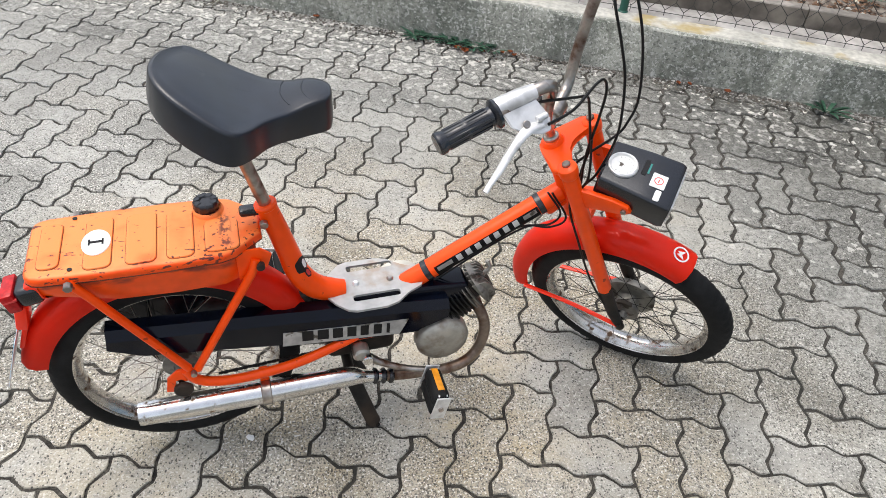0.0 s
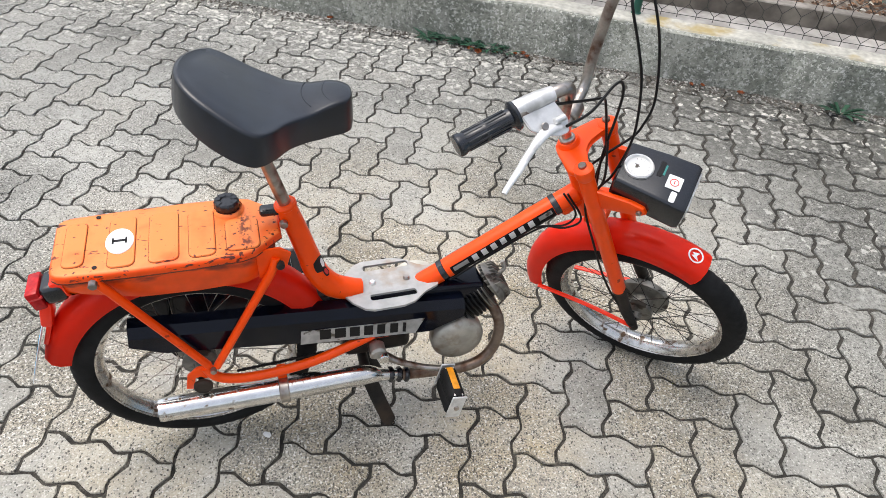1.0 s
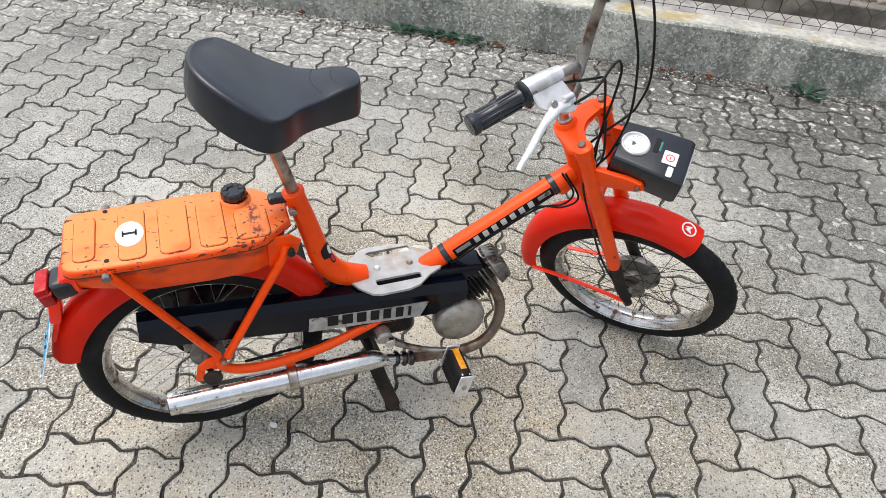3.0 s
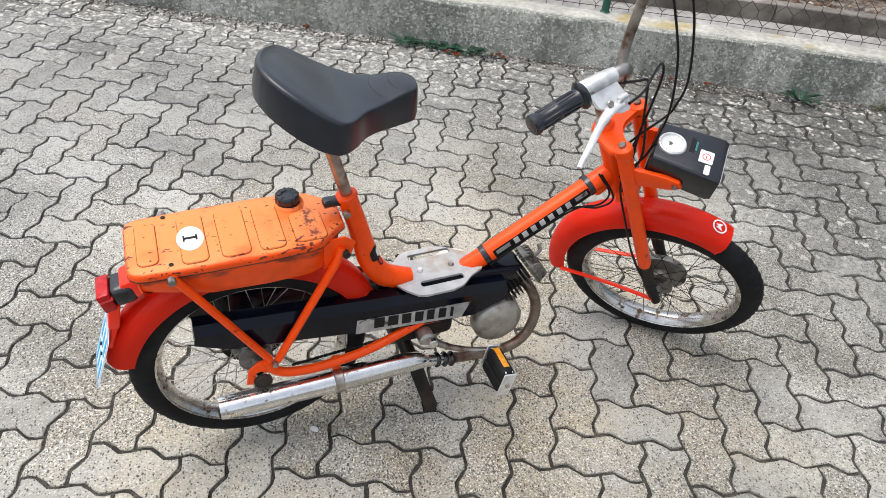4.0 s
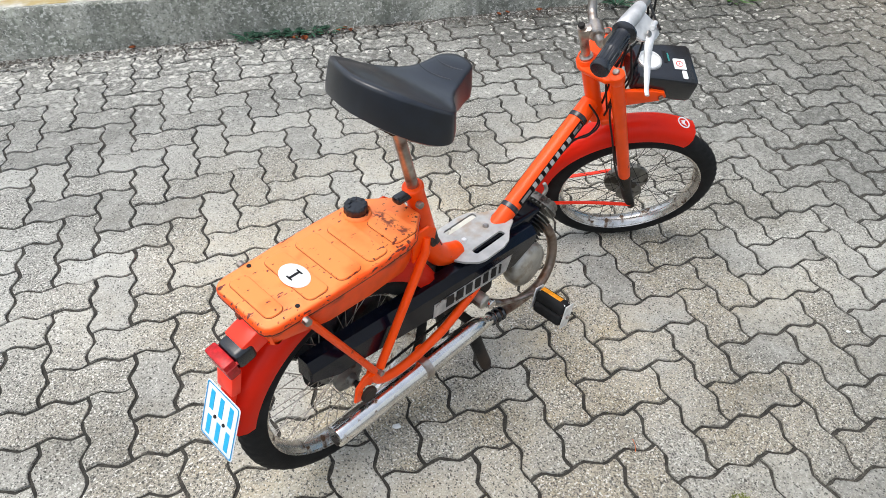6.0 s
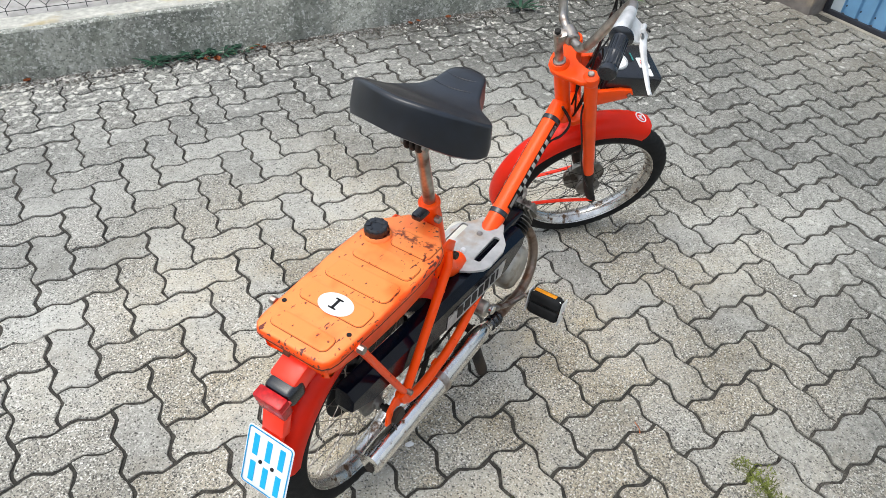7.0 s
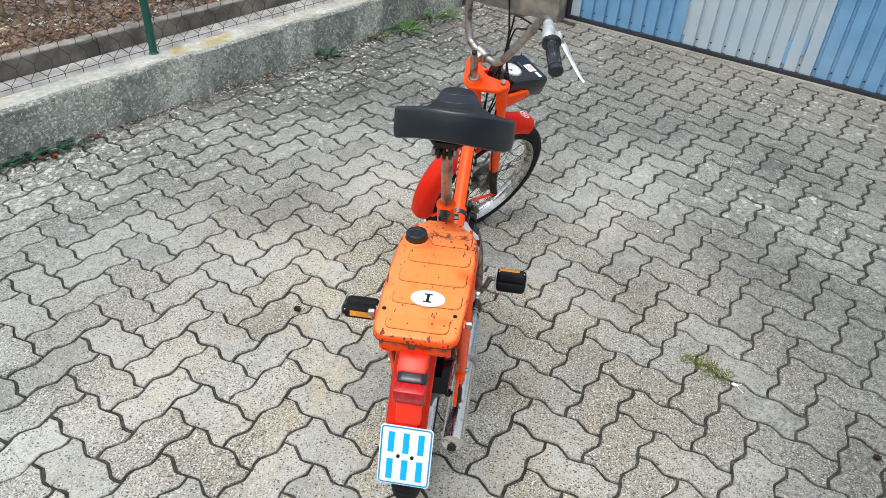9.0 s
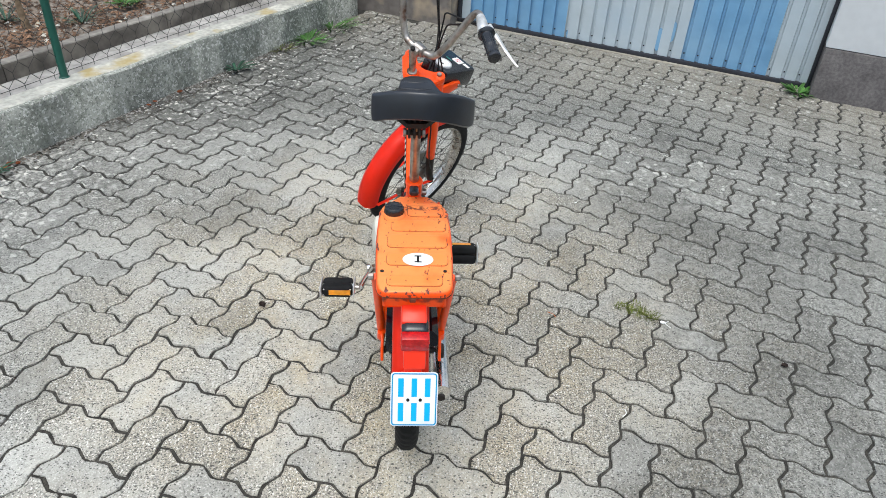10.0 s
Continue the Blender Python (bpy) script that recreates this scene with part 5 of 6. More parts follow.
# cranks and pedals
BB = Vector((0.140, 0, 0.277))
part("crank_axle", disced((0.140, 0.02, 0.277), (0, 1, 0), 0.0125, 0.20, 16, 0.002), M["rusty"], moped)
part("crank_boss", disced((0.148, -0.064, 0.279), (0, 1, 0), 0.0185, 0.034, 20, 0.005), M["cover"], moped, "alloy crank boss")


def crank(end, y, root):
    sgn = -1 if y < 0 else 1
    key = "rusty" if y < 0 else "chrome"
    arm = part("crank_arm", tubed([(BB.x, root, BB.z), (BB.x + (end.x - BB.x) * 0.30, root + (y - root) * 0.35, BB.z + (end.z - BB.z) * 0.40 - 0.006), (BB.x + (end.x - BB.x) * 0.65, root + (y - root) * 0.75, BB.z + (end.z - BB.z) * 0.75 - 0.004), (end.x, y * 1.02, end.z)], [0.0125, 0.0088, 0.0082, 0.0085], sides=12, flat=0.8), M[key], moped, "rusty chromed crank arm" if y < 0 else "bright chromed crank arm")
    part("crank_cotter", disced((BB.x, root + sgn * 0.010, BB.z), (0, 1, 0), 0.013, 0.012, 14, 0.002), M["chrome"], arm)
    m = pose(end.x, y + sgn * 0.062, end.z, 0, -78 if y < 0 else 10, 0)
    ped = part("pedal", disced((0, 0, 0), (0, 1, 0), 0.006, 0.115, 10), M["rusty"], moped, "black rubber block pedal with amber reflectors", m)
    for x in (-0.017, 0.017):
        part("pedal_block", boxed((0.0355, 0.088, 0.036), (x, 0.004 * sgn, 0), None, 0.0115, 3), M["rubber"], ped, "black rubber pedal block")
        part("reflector_frame", boxed((0.005, 0.080, 0.024), (x * 1.80, 0.004 * sgn, 0), None, 0.002, 1), M["lever"], ped)
        part("reflector", boxed((0.004, 0.062, 0.0165), (x * 1.94, -0.003 * sgn, 0), None, 0.001, 1), M["amber"], ped, "amber pedal reflector")
    part("pedal_barrel", disced((0, 0.004 * sgn, 0), (0, 1, 0), 0.0105, 0.088, 14, 0.002), M["iron" if y < 0 else "lever"], ped, "steel pedal barrel")
    for s in (-1, 1):
        part("end_plate", boxed((0.070, 0.004, 0.034), (0, s * 0.047 + 0.004 * sgn, 0), None, 0.0015, 1), M["lever"], ped, "bright steel end plate")
    return ped


BB = Vector((0.158, 0, 0.274))
crank(Vector((0.292, 0, 0.232)), -0.112, -0.078)
BB = Vector((0.140, 0, 0.277))
crank(Vector((-0.014, 0, 0.322)), 0.145, 0.120)

# centre stand
stand = part("centre_stand", disced((0.120, 0, 0.215), (0, 1, 0), 0.012, 0.15, 12, 0.002), M["iron"], moped, "black steel centre stand, let down")
for sgn in (-1, 1):
    part("stand_leg", tubed([(0.120, sgn * 0.06, 0.215), (0.14, sgn * 0.064, 0.13), (0.172, sgn * 0.078, 0.020), (0.180, sgn * 0.080, 0.010)], [0.013, 0.013, 0.013, 0.009], sides=10, flat=1.4), M["iron"], stand, "dark stand leg")

# ---- steering: everything below is drawn in the fork's own axes ----
def steer(name, bm, mat, parent, label="", m=None):
    if parent is moped:
        return part(name, bm, mat, parent, label, m or FORK)
    return part(name, bm, mat, parent, label)


fork = steer("fork_crown", prismed([(-0.026, -0.012), (-0.016, -0.027), (0.030, -0.078), (0.052, -0.082), (0.070, -0.070), (0.070, -0.050), (0.052, -0.040), (0.040, -0.016), (0.038, 0.0),
                                    (0.040, 0.016), (0.052, 0.040), (0.070, 0.050), (0.070, 0.070), (0.052, 0.082), (0.030, 0.078), (-0.016, 0.027), (-0.026, 0.012)], -0.071, -0.057, None, 0.005), M["orange"], moped, "orange pressed fork crown")
for sgn in (-1, 1):
    leg = steer("fork_leg", tubed([(0.059, sgn * 0.066, -0.055), (0.055, sgn * 0.063, -0.30), (0.052, sgn * 0.060, -0.482)], [0.0172, 0.0170, 0.0168], sides=18, curved=False), M["orange"], moped, "orange tubular fork leg")
    steer("leg_bolt", disced((0.059, sgn * 0.066, -0.050), (0, 0, 1), 0.0085, 0.012, 8, 0.002), M["rusty"], leg, "dull steel top bolt")
    steer("crown_ear", lathed([(0.0001, -0.051), (0.012, -0.0515), (0.0195, -0.056), (0.0205, -0.064), (0.0195, -0.078), (0.0172, -0.082)], Matrix.Translation((0.059, sgn * 0.066, 0)), seg=24), M["orange"], leg)
    steer("lower_leg", tubed([(0.052, sgn * 0.060, -0.478), (0.053, sgn * 0.060, -0.575), (0.062, sgn * 0.062, -0.648)], [0.015, 0.013, 0.010], sides=12, flat=1.2), M["iron"], leg, "dark lower fork end")
    steer("lamp_bracket", prismed([(0.055, -0.148), (0.062, -0.118), (0.138, -0.142), (0.166, -0.157), (0.169, -0.172), (0.152, -0.180), (0.075, -0.172)], -0.006, 0.006, Matrix.Translation((0, sgn * 0.063, 0)) @ TO_XZ, 0.002), M["orange"], leg, "orange lamp bracket")
    steer("bracket_bolt", disced((0.156, sgn * 0.071, -0.166), (0, 1, 0), 0.006, 0.008, 8, 0.001), M["rusty"], leg)
    steer("guard_strut", tubed([(-0.200, sgn * 0.042, -0.575), (-0.06, sgn * 0.052, -0.605), (0.060, sgn * 0.067, -0.634)], 0.0062, sides=8, flat=0.6), M["red"], moped, "red mudguard strut")
steer("lower_yoke", boxed((0.05, 0.10, 0.022), (0.032, 0, -0.25), None, 0.008, 2), M["orange"], moped)
steer("crown_collar", lathed([(0.0115, -0.046), (0.019, -0.048), (0.0245, -0.056), (0.0255, -0.074), (0.021, -0.082)], seg=28), M["orange"], moped)
for pts in (((0.560, -0.026, 0.640), (0.592, -0.040, 0.590), (0.575, -0.034, 0.556), (0.525, -0.014, 0.538), (0.430, -0.006, 0.476), (0.330, -0.008, 0.412)),
            ((0.575, -0.018, 0.630), (0.612, -0.034, 0.568), (0.582, -0.026, 0.540), (0.520, -0.004, 0.533), (0.420, 0.002, 0.470), (0.340, 0.002, 0.414))):
    part("wiring", tubed(pts, 0.0024, sides=7, steps=8), M["cable"], moped, "black cable looped under the steering head")
stem = steer("handlebar_stem", tubed([(0, 0, -0.058), (0, 0, 0.050)], 0.0110, sides=18), M["rusty"], moped, "dull chromed handlebar stem")
steer("stem_ring", disced((0, 0, -0.046), (0, 0, 1), 0.0165, 0.014, 20, 0.003), M["rusty"], stem, "chromed headset ring")
steer("stem_bolt", disced((0, 0, 0.053), (0, 0, 1), 0.008, 0.010, 6, 0.001), M["iron"], stem)
steer("bar_clamp", disced((0.030, 0, 0.030), (0, 1, 0), 0.018, 0.04, 18, 0.003), M["rusty"], stem)
steer("clamp_neck", boxed((0.040, 0.026, 0.03), (0.014, 0, 0.030), None, 0.006, 2), M["rusty"], stem)
half_bar = [(0.030, 0.030, 0.030), (0.036, 0.062, 0.040), (0.055, 0.092, 0.090), (0.085, 0.118, 0.155), (0.108, 0.136, 0.200), (0.106, 0.158, 0.220), (0.078, 0.190, 0.225), (0.056, 0.222, 0.226), (-0.008, 0.304, 0.236)]
bar = steer("handlebar", tubed([(x, -y, z) for x, y, z in half_bar[::-1]] + [(0.030, 0, 0.028)] + half_bar, 0.011, sides=14), M["rusty"], moped, "high-rise chromed handlebar, dull with rust", BARS)
CABLES = {-1: (((0.123, 0.205, 0.186), (0.131, 0.127, 0.146), (0.138, 0.036, 0.122), (0.142, 0.007, 0.106), (0.138, 0.004, 0.075), (0.115, 0.011, 0.017), (0.080, 0.025, -0.061), (0.059, 0.037, -0.127), (0.030, 0.030, -0.220)),
               ((0.096, 0.185, 0.212), (0.111, 0.077, 0.127), (0.117, 0.041, 0.098), (0.112, 0.030, 0.064), (0.085, 0.016, -0.053), (0.060, 0.012, -0.108), (0.020, 0.022, -0.200))),
          1: (((0.112, 0.200, 0.200), (0.150, 0.130, 0.262), (0.161, 0.060, 0.225), (0.164, 0.044, 0.140), (0.161, 0.035, 0.071), (0.146, 0.013, -0.010), (0.128, -0.005, -0.058), (0.092, -0.032, -0.113), (0.055, -0.045, -0.150), (0.020, -0.030, -0.240)),
              ((0.085, 0.185, 0.226), (0.165, 0.140, 0.290), (0.189, 0.090, 0.205), (0.190, 0.074, 0.116), (0.176, 0.046, 0.018), (0.152, 0.025, -0.027), (0.130, 0.012, -0.048), (0.071, -0.011, -0.082), (0.038, -0.022, -0.120), (0.030, -0.020, -0.240)))}
for sgn in (-1, 1):
    def q(x, y, z):
        return Vector((x, sgn * y, z))
    g0, g1 = q(0.051, 0.229, 0.2270), q(-0.014, 0.311, 0.2368)
    axis = (g1 - g0).normalized()
    mg = Matrix.Translation(g0) @ axis.to_track_quat("Z", "Y").to_matrix().to_4x4()
    L_ = (g1 - g0).length
    bmg = bmesh.new()
    prof = [(0.0125, -0.004), (0.024, -0.004), (0.025, 0.001), (0.022, 0.004), (0.0165, 0.007)] + [(0.0158, 0.012), (0.0162, L_ * 0.5 - 0.004), (0.0172, L_ * 0.5 - 0.002), (0.0172, L_ * 0.5 + 0.003), (0.0160, L_ * 0.5 + 0.005), (0.0166, L_ - 0.014)] + [(0.0185, L_ - 0.011), (0.0190, L_ - 0.003), (0.0165, L_), (0.0001, L_ + 0.001)]
    grip = part("grip", lathe(bmg, prof, mg, 20), M["plastic"], bar, "black ribbed rubber grip")
    for k in range(14):
        a = 2 * math.pi * k / 14
        part("grip_rib", boxed((0.0022, 0.0030, L_ - 0.030), (0.0164 * math.cos(a), 0.0164 * math.sin(a), L_ / 2 - 0.002), Matrix.Rotation(a, 3, "Z"), 0.0006, 1), M["plastic"], grip, m=mg)
    part_ = steer("lever_mount", tubed([q(0.096, 0.170, 0.222), q(0.078, 0.190, 0.226), q(0.050, 0.218, 0.228)], [0.013, 0.0155, 0.0165], sides=14), M["lever"], bar, "bright aluminium lever mount")
    body = [q(*p) for p in ((0.060, 0.226, 0.224), (0.076, 0.238, 0.205), (0.094, 0.232, 0.190), (0.110, 0.214, 0.172), (0.120, 0.200, 0.168), (0.117, 0.186, 0.184), (0.098, 0.180, 0.216))]
    face = (body[3] - body[0]).cross(body[6] - body[0]).normalized() * 0.005
    bl = bmesh.new()
    near, rear = ([bl.verts.new(v + f) for v in body] for f in (face, -face))
    bl.faces.new(near)
    bl.faces.new(rear[::-1])
    for k in range(7):
        bl.faces.new((near[k], rear[k], rear[(k + 1) % 7], near[(k + 1) % 7]))
    bmesh.ops.recalc_face_normals(bl, faces=bl.faces)
    bmesh.ops.bevel(bl, geom=list(bl.edges), offset=0.002, segments=2, affect="EDGES")
    part("lever_pivot", bl, M["lever"], bar, "cast aluminium lever body")
    for f in (1.3, -1.3):
        part("pivot_screw", disced(q(0.093, 0.222, 0.200) + face * f, face, 0.0062, 0.004, 12, 0.001), M["rusty"], bar, "dull slotted pivot screw")
    part("cable_adjuster", disced(q(0.112, 0.200, 0.196), (0.5, -sgn * 0.8, -0.2), 0.0055, 0.020, 10, 0.001), M["lever"], bar)
    steer("brake_lever", tubed([q(0.112, 0.204, 0.186), q(0.098, 0.228, 0.194), q(0.085, 0.262, 0.190), q(0.074, 0.300, 0.180), q(0.066, 0.328, 0.175), q(0.063, 0.344, 0.173)], [0.0075, 0.0095, 0.0078, 0.0062, 0.0048, 0.0046], sides=12, flat=0.5), M["lever"], bar, "polished aluminium brake lever")
    # cables from lever and throttle, looping ahead of the column and down
    for pts in CABLES[sgn]:
        steer("cable", tubed([q(*p) for p in pts], 0.0027, sides=7, steps=8), M["cable"], bar, "black sheathed control cable")

steer("brake_cable", tubed([(0.10, -0.03, -0.02), (0.085, -0.06, -0.10), (0.034, -0.066, -0.17), (0.028, -0.072, -0.30), (0.028, -0.072, -0.44), (0.046, -0.070, -0.545), (0.070, -0.055, -0.585)], 0.0027, sides=7, steps=8), M["cable"], bar, "black sheathed brake cable along the fork")
# headlamp box, sloping in the fork's axes so that it lies level
LAMP = FORK @ Matrix.Translation((0.103, 0.000, -0.087)) @ pose(0, 0, 0, 0, 24, 0)
bm = bmesh.new()
rings = []
for x, w, z0, z1 in ((0.008, 0.049, -0.056, -0.005), (0.013, 0.054, -0.062, 0.0), (0.09, 0.060, -0.069, 0.001), (0.150, 0.063, -0.071, -0.001), (0.159, 0.061, -0.068, -0.005)):
    rings.append([bm.verts.new((x, y, z)) for y, z in rounded(-w, z0, w, z1, 0.010, 3)])
for a, b in zip(rings, rings[1:]):
    for k in range(len(a)):
        bm.faces.new((a[k], a[(k + 1) % len(a)], b[(k + 1) % len(a)], b[k]))
bm.faces.new(rings[0])
bm.faces.new(rings[-1][::-1])
box_lamp = part("headlamp", bm, M["plastic"], moped, "square black plastic headlamp box with a round dial", LAMP)
dial = part("speed_dial", lathed([(0.0001, 0.0015), (0.0235, 0.0015), (0.0255, 0.004), (0.0285, 0.0045), (0.0295, 0.0)], Matrix.Translation((0.044, -0.004, 0.0)), seg=32), M["white"], box_lamp, "round white speedometer dial")
part("dial_rim", lathed([(0.0255, 0.0), (0.0255, 0.0052), (0.0275, 0.006), (0.0300, 0.0045), (0.0305, 0.0)], Matrix.Translation((0.044, -0.004, 0.0005)), seg=32), M["lever"], dial, "bright dial rim")
for k in range(11):
    a = radians(-120 + 24 * k)
    part("dial_mark", boxed((0.003, 0.0009, 0.0006), (0.044 + 0.0155 * 1.25 * math.cos(a), -0.004 + 0.0155 * 1.25 * math.sin(a), 0.0020), Matrix.Rotation(a, 3, "Z")), M["silver"], dial)
part("dial_needle", boxed((0.013, 0.0012, 0.0008), (0.040, -0.002, 0.0024), Matrix.Rotation(radians(160), 3, "Z")), M["silver"], dial)
part("dial_glass_bar", boxed((0.006, 0.010, 0.0006), (0.040, -0.004, 0.0019)), M["silver"], dial)
part("switch_slot", boxed((0.010, 0.040, 0.003), (0.086, 0.012, 0.0005), None, 0.001, 1), M["ink"], box_lamp, "recessed switch slot")
part("teal_bar", boxed((0.004, 0.026, 0.001), (0.094, 0.012, 0.0016)), M["teal"], box_lamp)
stk = part("square_sticker", prismed(rounded(0.104, -0.026, 0.134, 0.008, 0.002, 2), 0.0006, 0.0020), M["white"], box_lamp, "small white sticker with a red ring")
part("sticker_ring", lathed([(0.0075, 0.0021), (0.0075, 0.0027), (0.0092, 0.0027), (0.0092, 0.0021)], Matrix.Translation((0.119, -0.009, 0)), seg=20, closed=True), M["redink"], stk)
part("sticker_bar", boxed((0.002, 0.008, 0.0006), (0.119, -0.009, 0.0023)), M["redink"], stk)
part("small_sticker", prismed(rounded(0.120, -0.056, 0.132, -0.030, 0.003, 2), 0.0006, 0.0020), M["white"], box_lamp, "small white strip sticker")
part("lamp_lens", boxed((0.006, 0.10, 0.052), (0.160, 0, -0.037), None, 0.003, 2), M["lever"], box_lamp, "headlamp lens")


# ---- small things in the yard ----
def blades(bm, count, spread, length, width, rise, rng_, droop=0.5, base=(0, 0, 0)):
    """A tuft of tapered, bent leaves."""
    for _ in range(count):
        a = rng_.uniform(0, 2 * math.pi)
        d = Vector((math.cos(a), math.sin(a), 0))
        side = Vector((-d.y, d.x, 0))
        p = Vector(base) + d * rng_.uniform(0, spread)
        ln, up, w = length * rng_.uniform(0.6, 1.1), rise * rng_.uniform(0.5, 1.2), width * rng_.uniform(0.7, 1.2)
        prev = None
        for k in range(5):
            t = k / 4
            q_ = p + d * ln * t + Vector((0, 0, ln * up * (t - droop * t * t)))
            ww = w * (0.35 + 1.3 * t) * (1 - t) ** 0.7 + 0.0004
            cur = (bm.verts.new(q_ + side * ww), bm.verts.new(q_ + Vector((0, 0, -ww * 0.25))), bm.verts.new(q_ - side * ww))
            if prev:
                bm.faces.new((prev[0], prev[1], cur[1], cur[0]))
                bm.faces.new((prev[1], prev[2], cur[2], cur[1]))
            prev = cur
    return bm


def plant(name, m, mat, label, category, group="", **kw):
    ob = solid(name, blades(bmesh.new(), rng_=random.Random(int(abs(m.translation.x) * 100)), **kw), mat, m=m)
    return tagged(ob, label, category, group)


def wall_at(s, y, z=0.0):
    return WALL @ Matrix.Translation((s, y, z))


plant("weed", wall_at(1.43, -0.045), M["fern"], "dark green dandelion-like weed at the foot of the wall", "weed", count=13, spread=0.012, length=0.13, width=0.013, rise=0.75)
plant("weed", wall_at(2.40, -0.04), M["leaf"], "tall grassy weed in the corner by the wall", "weed", count=60, spread=0.10, length=0.15, width=0.006, rise=1.0)
plant("weed", wall_at(2.09, -0.06), M["leaf"], "bright green low weed at the foot of the wall", "weed", count=70, spread=0.11, length=0.08, width=0.009, rise=0.8)
plant("weed", wall_at(1.86, -0.03), M["moss"], "yellowish grass tuft at the foot of the wall", "weed", count=40, spread=0.07, length=0.05, width=0.004, rise=0.8)
plant("weed", Matrix.Translation((2.485, -1.235, 0)), M["leaf"], "leafy green weed at the corner of the garage door", "weed", count=50, spread=0.07, length=0.07, width=0.013, rise=0.8)
for k, s in enumerate((-0.47, -0.40, -0.31, -0.25, -0.17, -0.09)):
    plant("fern", wall_at(s, -0.035 + 0.01 * (k % 2), 0.01), M["fern"], "small bluish-green creeping fern at the wall's foot", "fern", "ferns along the wall", count=16, spread=0.03, length=0.07, width=0.010, rise=0.6)
for s, y in ((0.93, 0.56), (0.72, 0.9), (1.6, 0.62)):
    plant("garden_plant", wall_at(s, y, wall_top(s) + 0.07), M["fern"], "pale green strappy plant in the garden bed", "plant", "plants of the garden bed", count=26, spread=0.03, length=0.14, width=0.006, rise=0.8)
for s, y in ((1.31, 0.66), (1.9, 0.75), (-0.6, 0.8), (0.1, 1.2)):
    plant("garden_plant", wall_at(s, y, wall_top(s) + 0.07), M["leaf"], "leafy green plant in the garden bed", "plant", "plants of the garden bed", count=34, spread=0.06, length=0.11, width=0.013, rise=0.8)

# bare shrub stems standing in the bed
for s_, y_, lean in ((0.404, 0.761, 0.02), (0.304, 0.818, -0.03), (0.107, 0.884, 0.03), (0.714, 0.718, -0.02)):
    z_ = wall_top(s_) + 0.05
    stem_ = solid("shrub_stem", tubed([(0, 0, 0), (lean * 0.5, 0.01, 0.12), (lean, 0.0, 0.35), (lean * 1.5, 0.02, 0.7)], [0.022, 0.016, 0.014, 0.010], sides=9), M["bark"], m=wall_at(s_, y_, z_))
    tagged(stem_, "bare tan shrub stem rising from the garden bed", "shrub stem", "stems of the garden shrubs")

# moss and grass in a joint
bm = bmesh.new()
rm = random.Random(5)
for k in range(150):
    u = rm.uniform(-0.5, 0.5)
    v = rm.gauss(0, 0.16) * (1 - abs(u))
    c_ = Vector((0.312, 0.25, -0.004)) + Vector((0.067, 0.134, 0)) * u * 1.0 + Vector((0.134, -0.067, 0)) * v
    blades(bm, 4, 0.008, 0.014, 0.0016, 1.2, rm, 0.3, c_)
tagged(solid("moss_patch", bm, M["moss"]), "yellow-green moss and grass grown out of a paving joint", "moss", kind="stuff")
bm = bmesh.new()
for k in range(260):
    i_, j_ = rm.uniform(-30, 12), rm.uniform(-24, 12)
    if rm.random() < 0.5:
        i_ = float(round(i_))
    else:
        j_ = float(round(j_))
    c_ = pose(0.1687, 0.4775, 0, 0, 0, -115.5) @ Vector((i_ * 0.1125, j_ * 0.1125, -0.010))
    if c_.x > -0.4 and (WALL.inverted() @ c_).y < -0.03 and c_.x < 3.0:
        blades(bm, 3, 0.004, 0.009, 0.0016, 1.0, rm, 0.3, c_)
tagged(solid("joint_moss", bm, M["moss"]), "tiny scattered moss tufts in the paving joints", "moss", kind="stuff")


def dead_leaf(x, y, z, size, turn, mat, label):
    """A curled leaf with a midrib."""
    bm = bmesh.new()
    rows__ = []
    for k in range(7):
        t = k / 6
        w = size * 0.42 * math.sin(math.pi * min(1, t * 0.94 + 0.05)) ** 0.8 * (1 + 0.22 * (-1) ** k)
        zc = size * (0.10 + 0.22 * (t - 0.5) ** 2)
        rows__.append([bm.verts.new((size * (t - 0.5), w * v, zc + size * 0.20 * v * v + 0.02 * size * ((k * 7 + j) % 3))) for j, v in enumerate((-1, -0.5, 0, 0.5, 1))])
    for a, b in zip(rows__, rows__[1:]):
        for j in range(4):
            bm.faces.new((a[j], a[j + 1], b[j + 1], b[j]))
    bmesh.ops.solidify(bm, geom=bm.faces, thickness=0.0006)
    ob = solid("dead_leaf", bm, mat, m=pose(x, y, z, 4, -3, turn))
    return tagged(ob, label, "leaf", "fallen leaves")


dead_leaf(0.262, 1.575, -0.001, 0.030, 40, M["brown"], "crumpled dark brown leaf lying on the paving")
dead_leaf(0.059, -0.185, -0.001, 0.026, 100, M["brown"], "crumpled dark brown leaf lying on the paving")
rl = random.Random(8)
for s, y in ((-0.005, -0.02), (0.02, -0.045), (-0.04, -0.035), (-0.21, -0.09), (-0.25, -0.075), (-0.985, -0.01), (-0.13, -0.06), (0.78, -0.03), (0.83, -0.02), (1.0, -0.03)):
    p_ = WALL @ Vector((s, y, 0))
    dead_leaf(p_.x, p_.y, 0.004, rl.uniform(0.025, 0.042), rl.uniform(0, 360), M["deadleaf"], "curled rust-orange dead leaf at the foot of the wall")


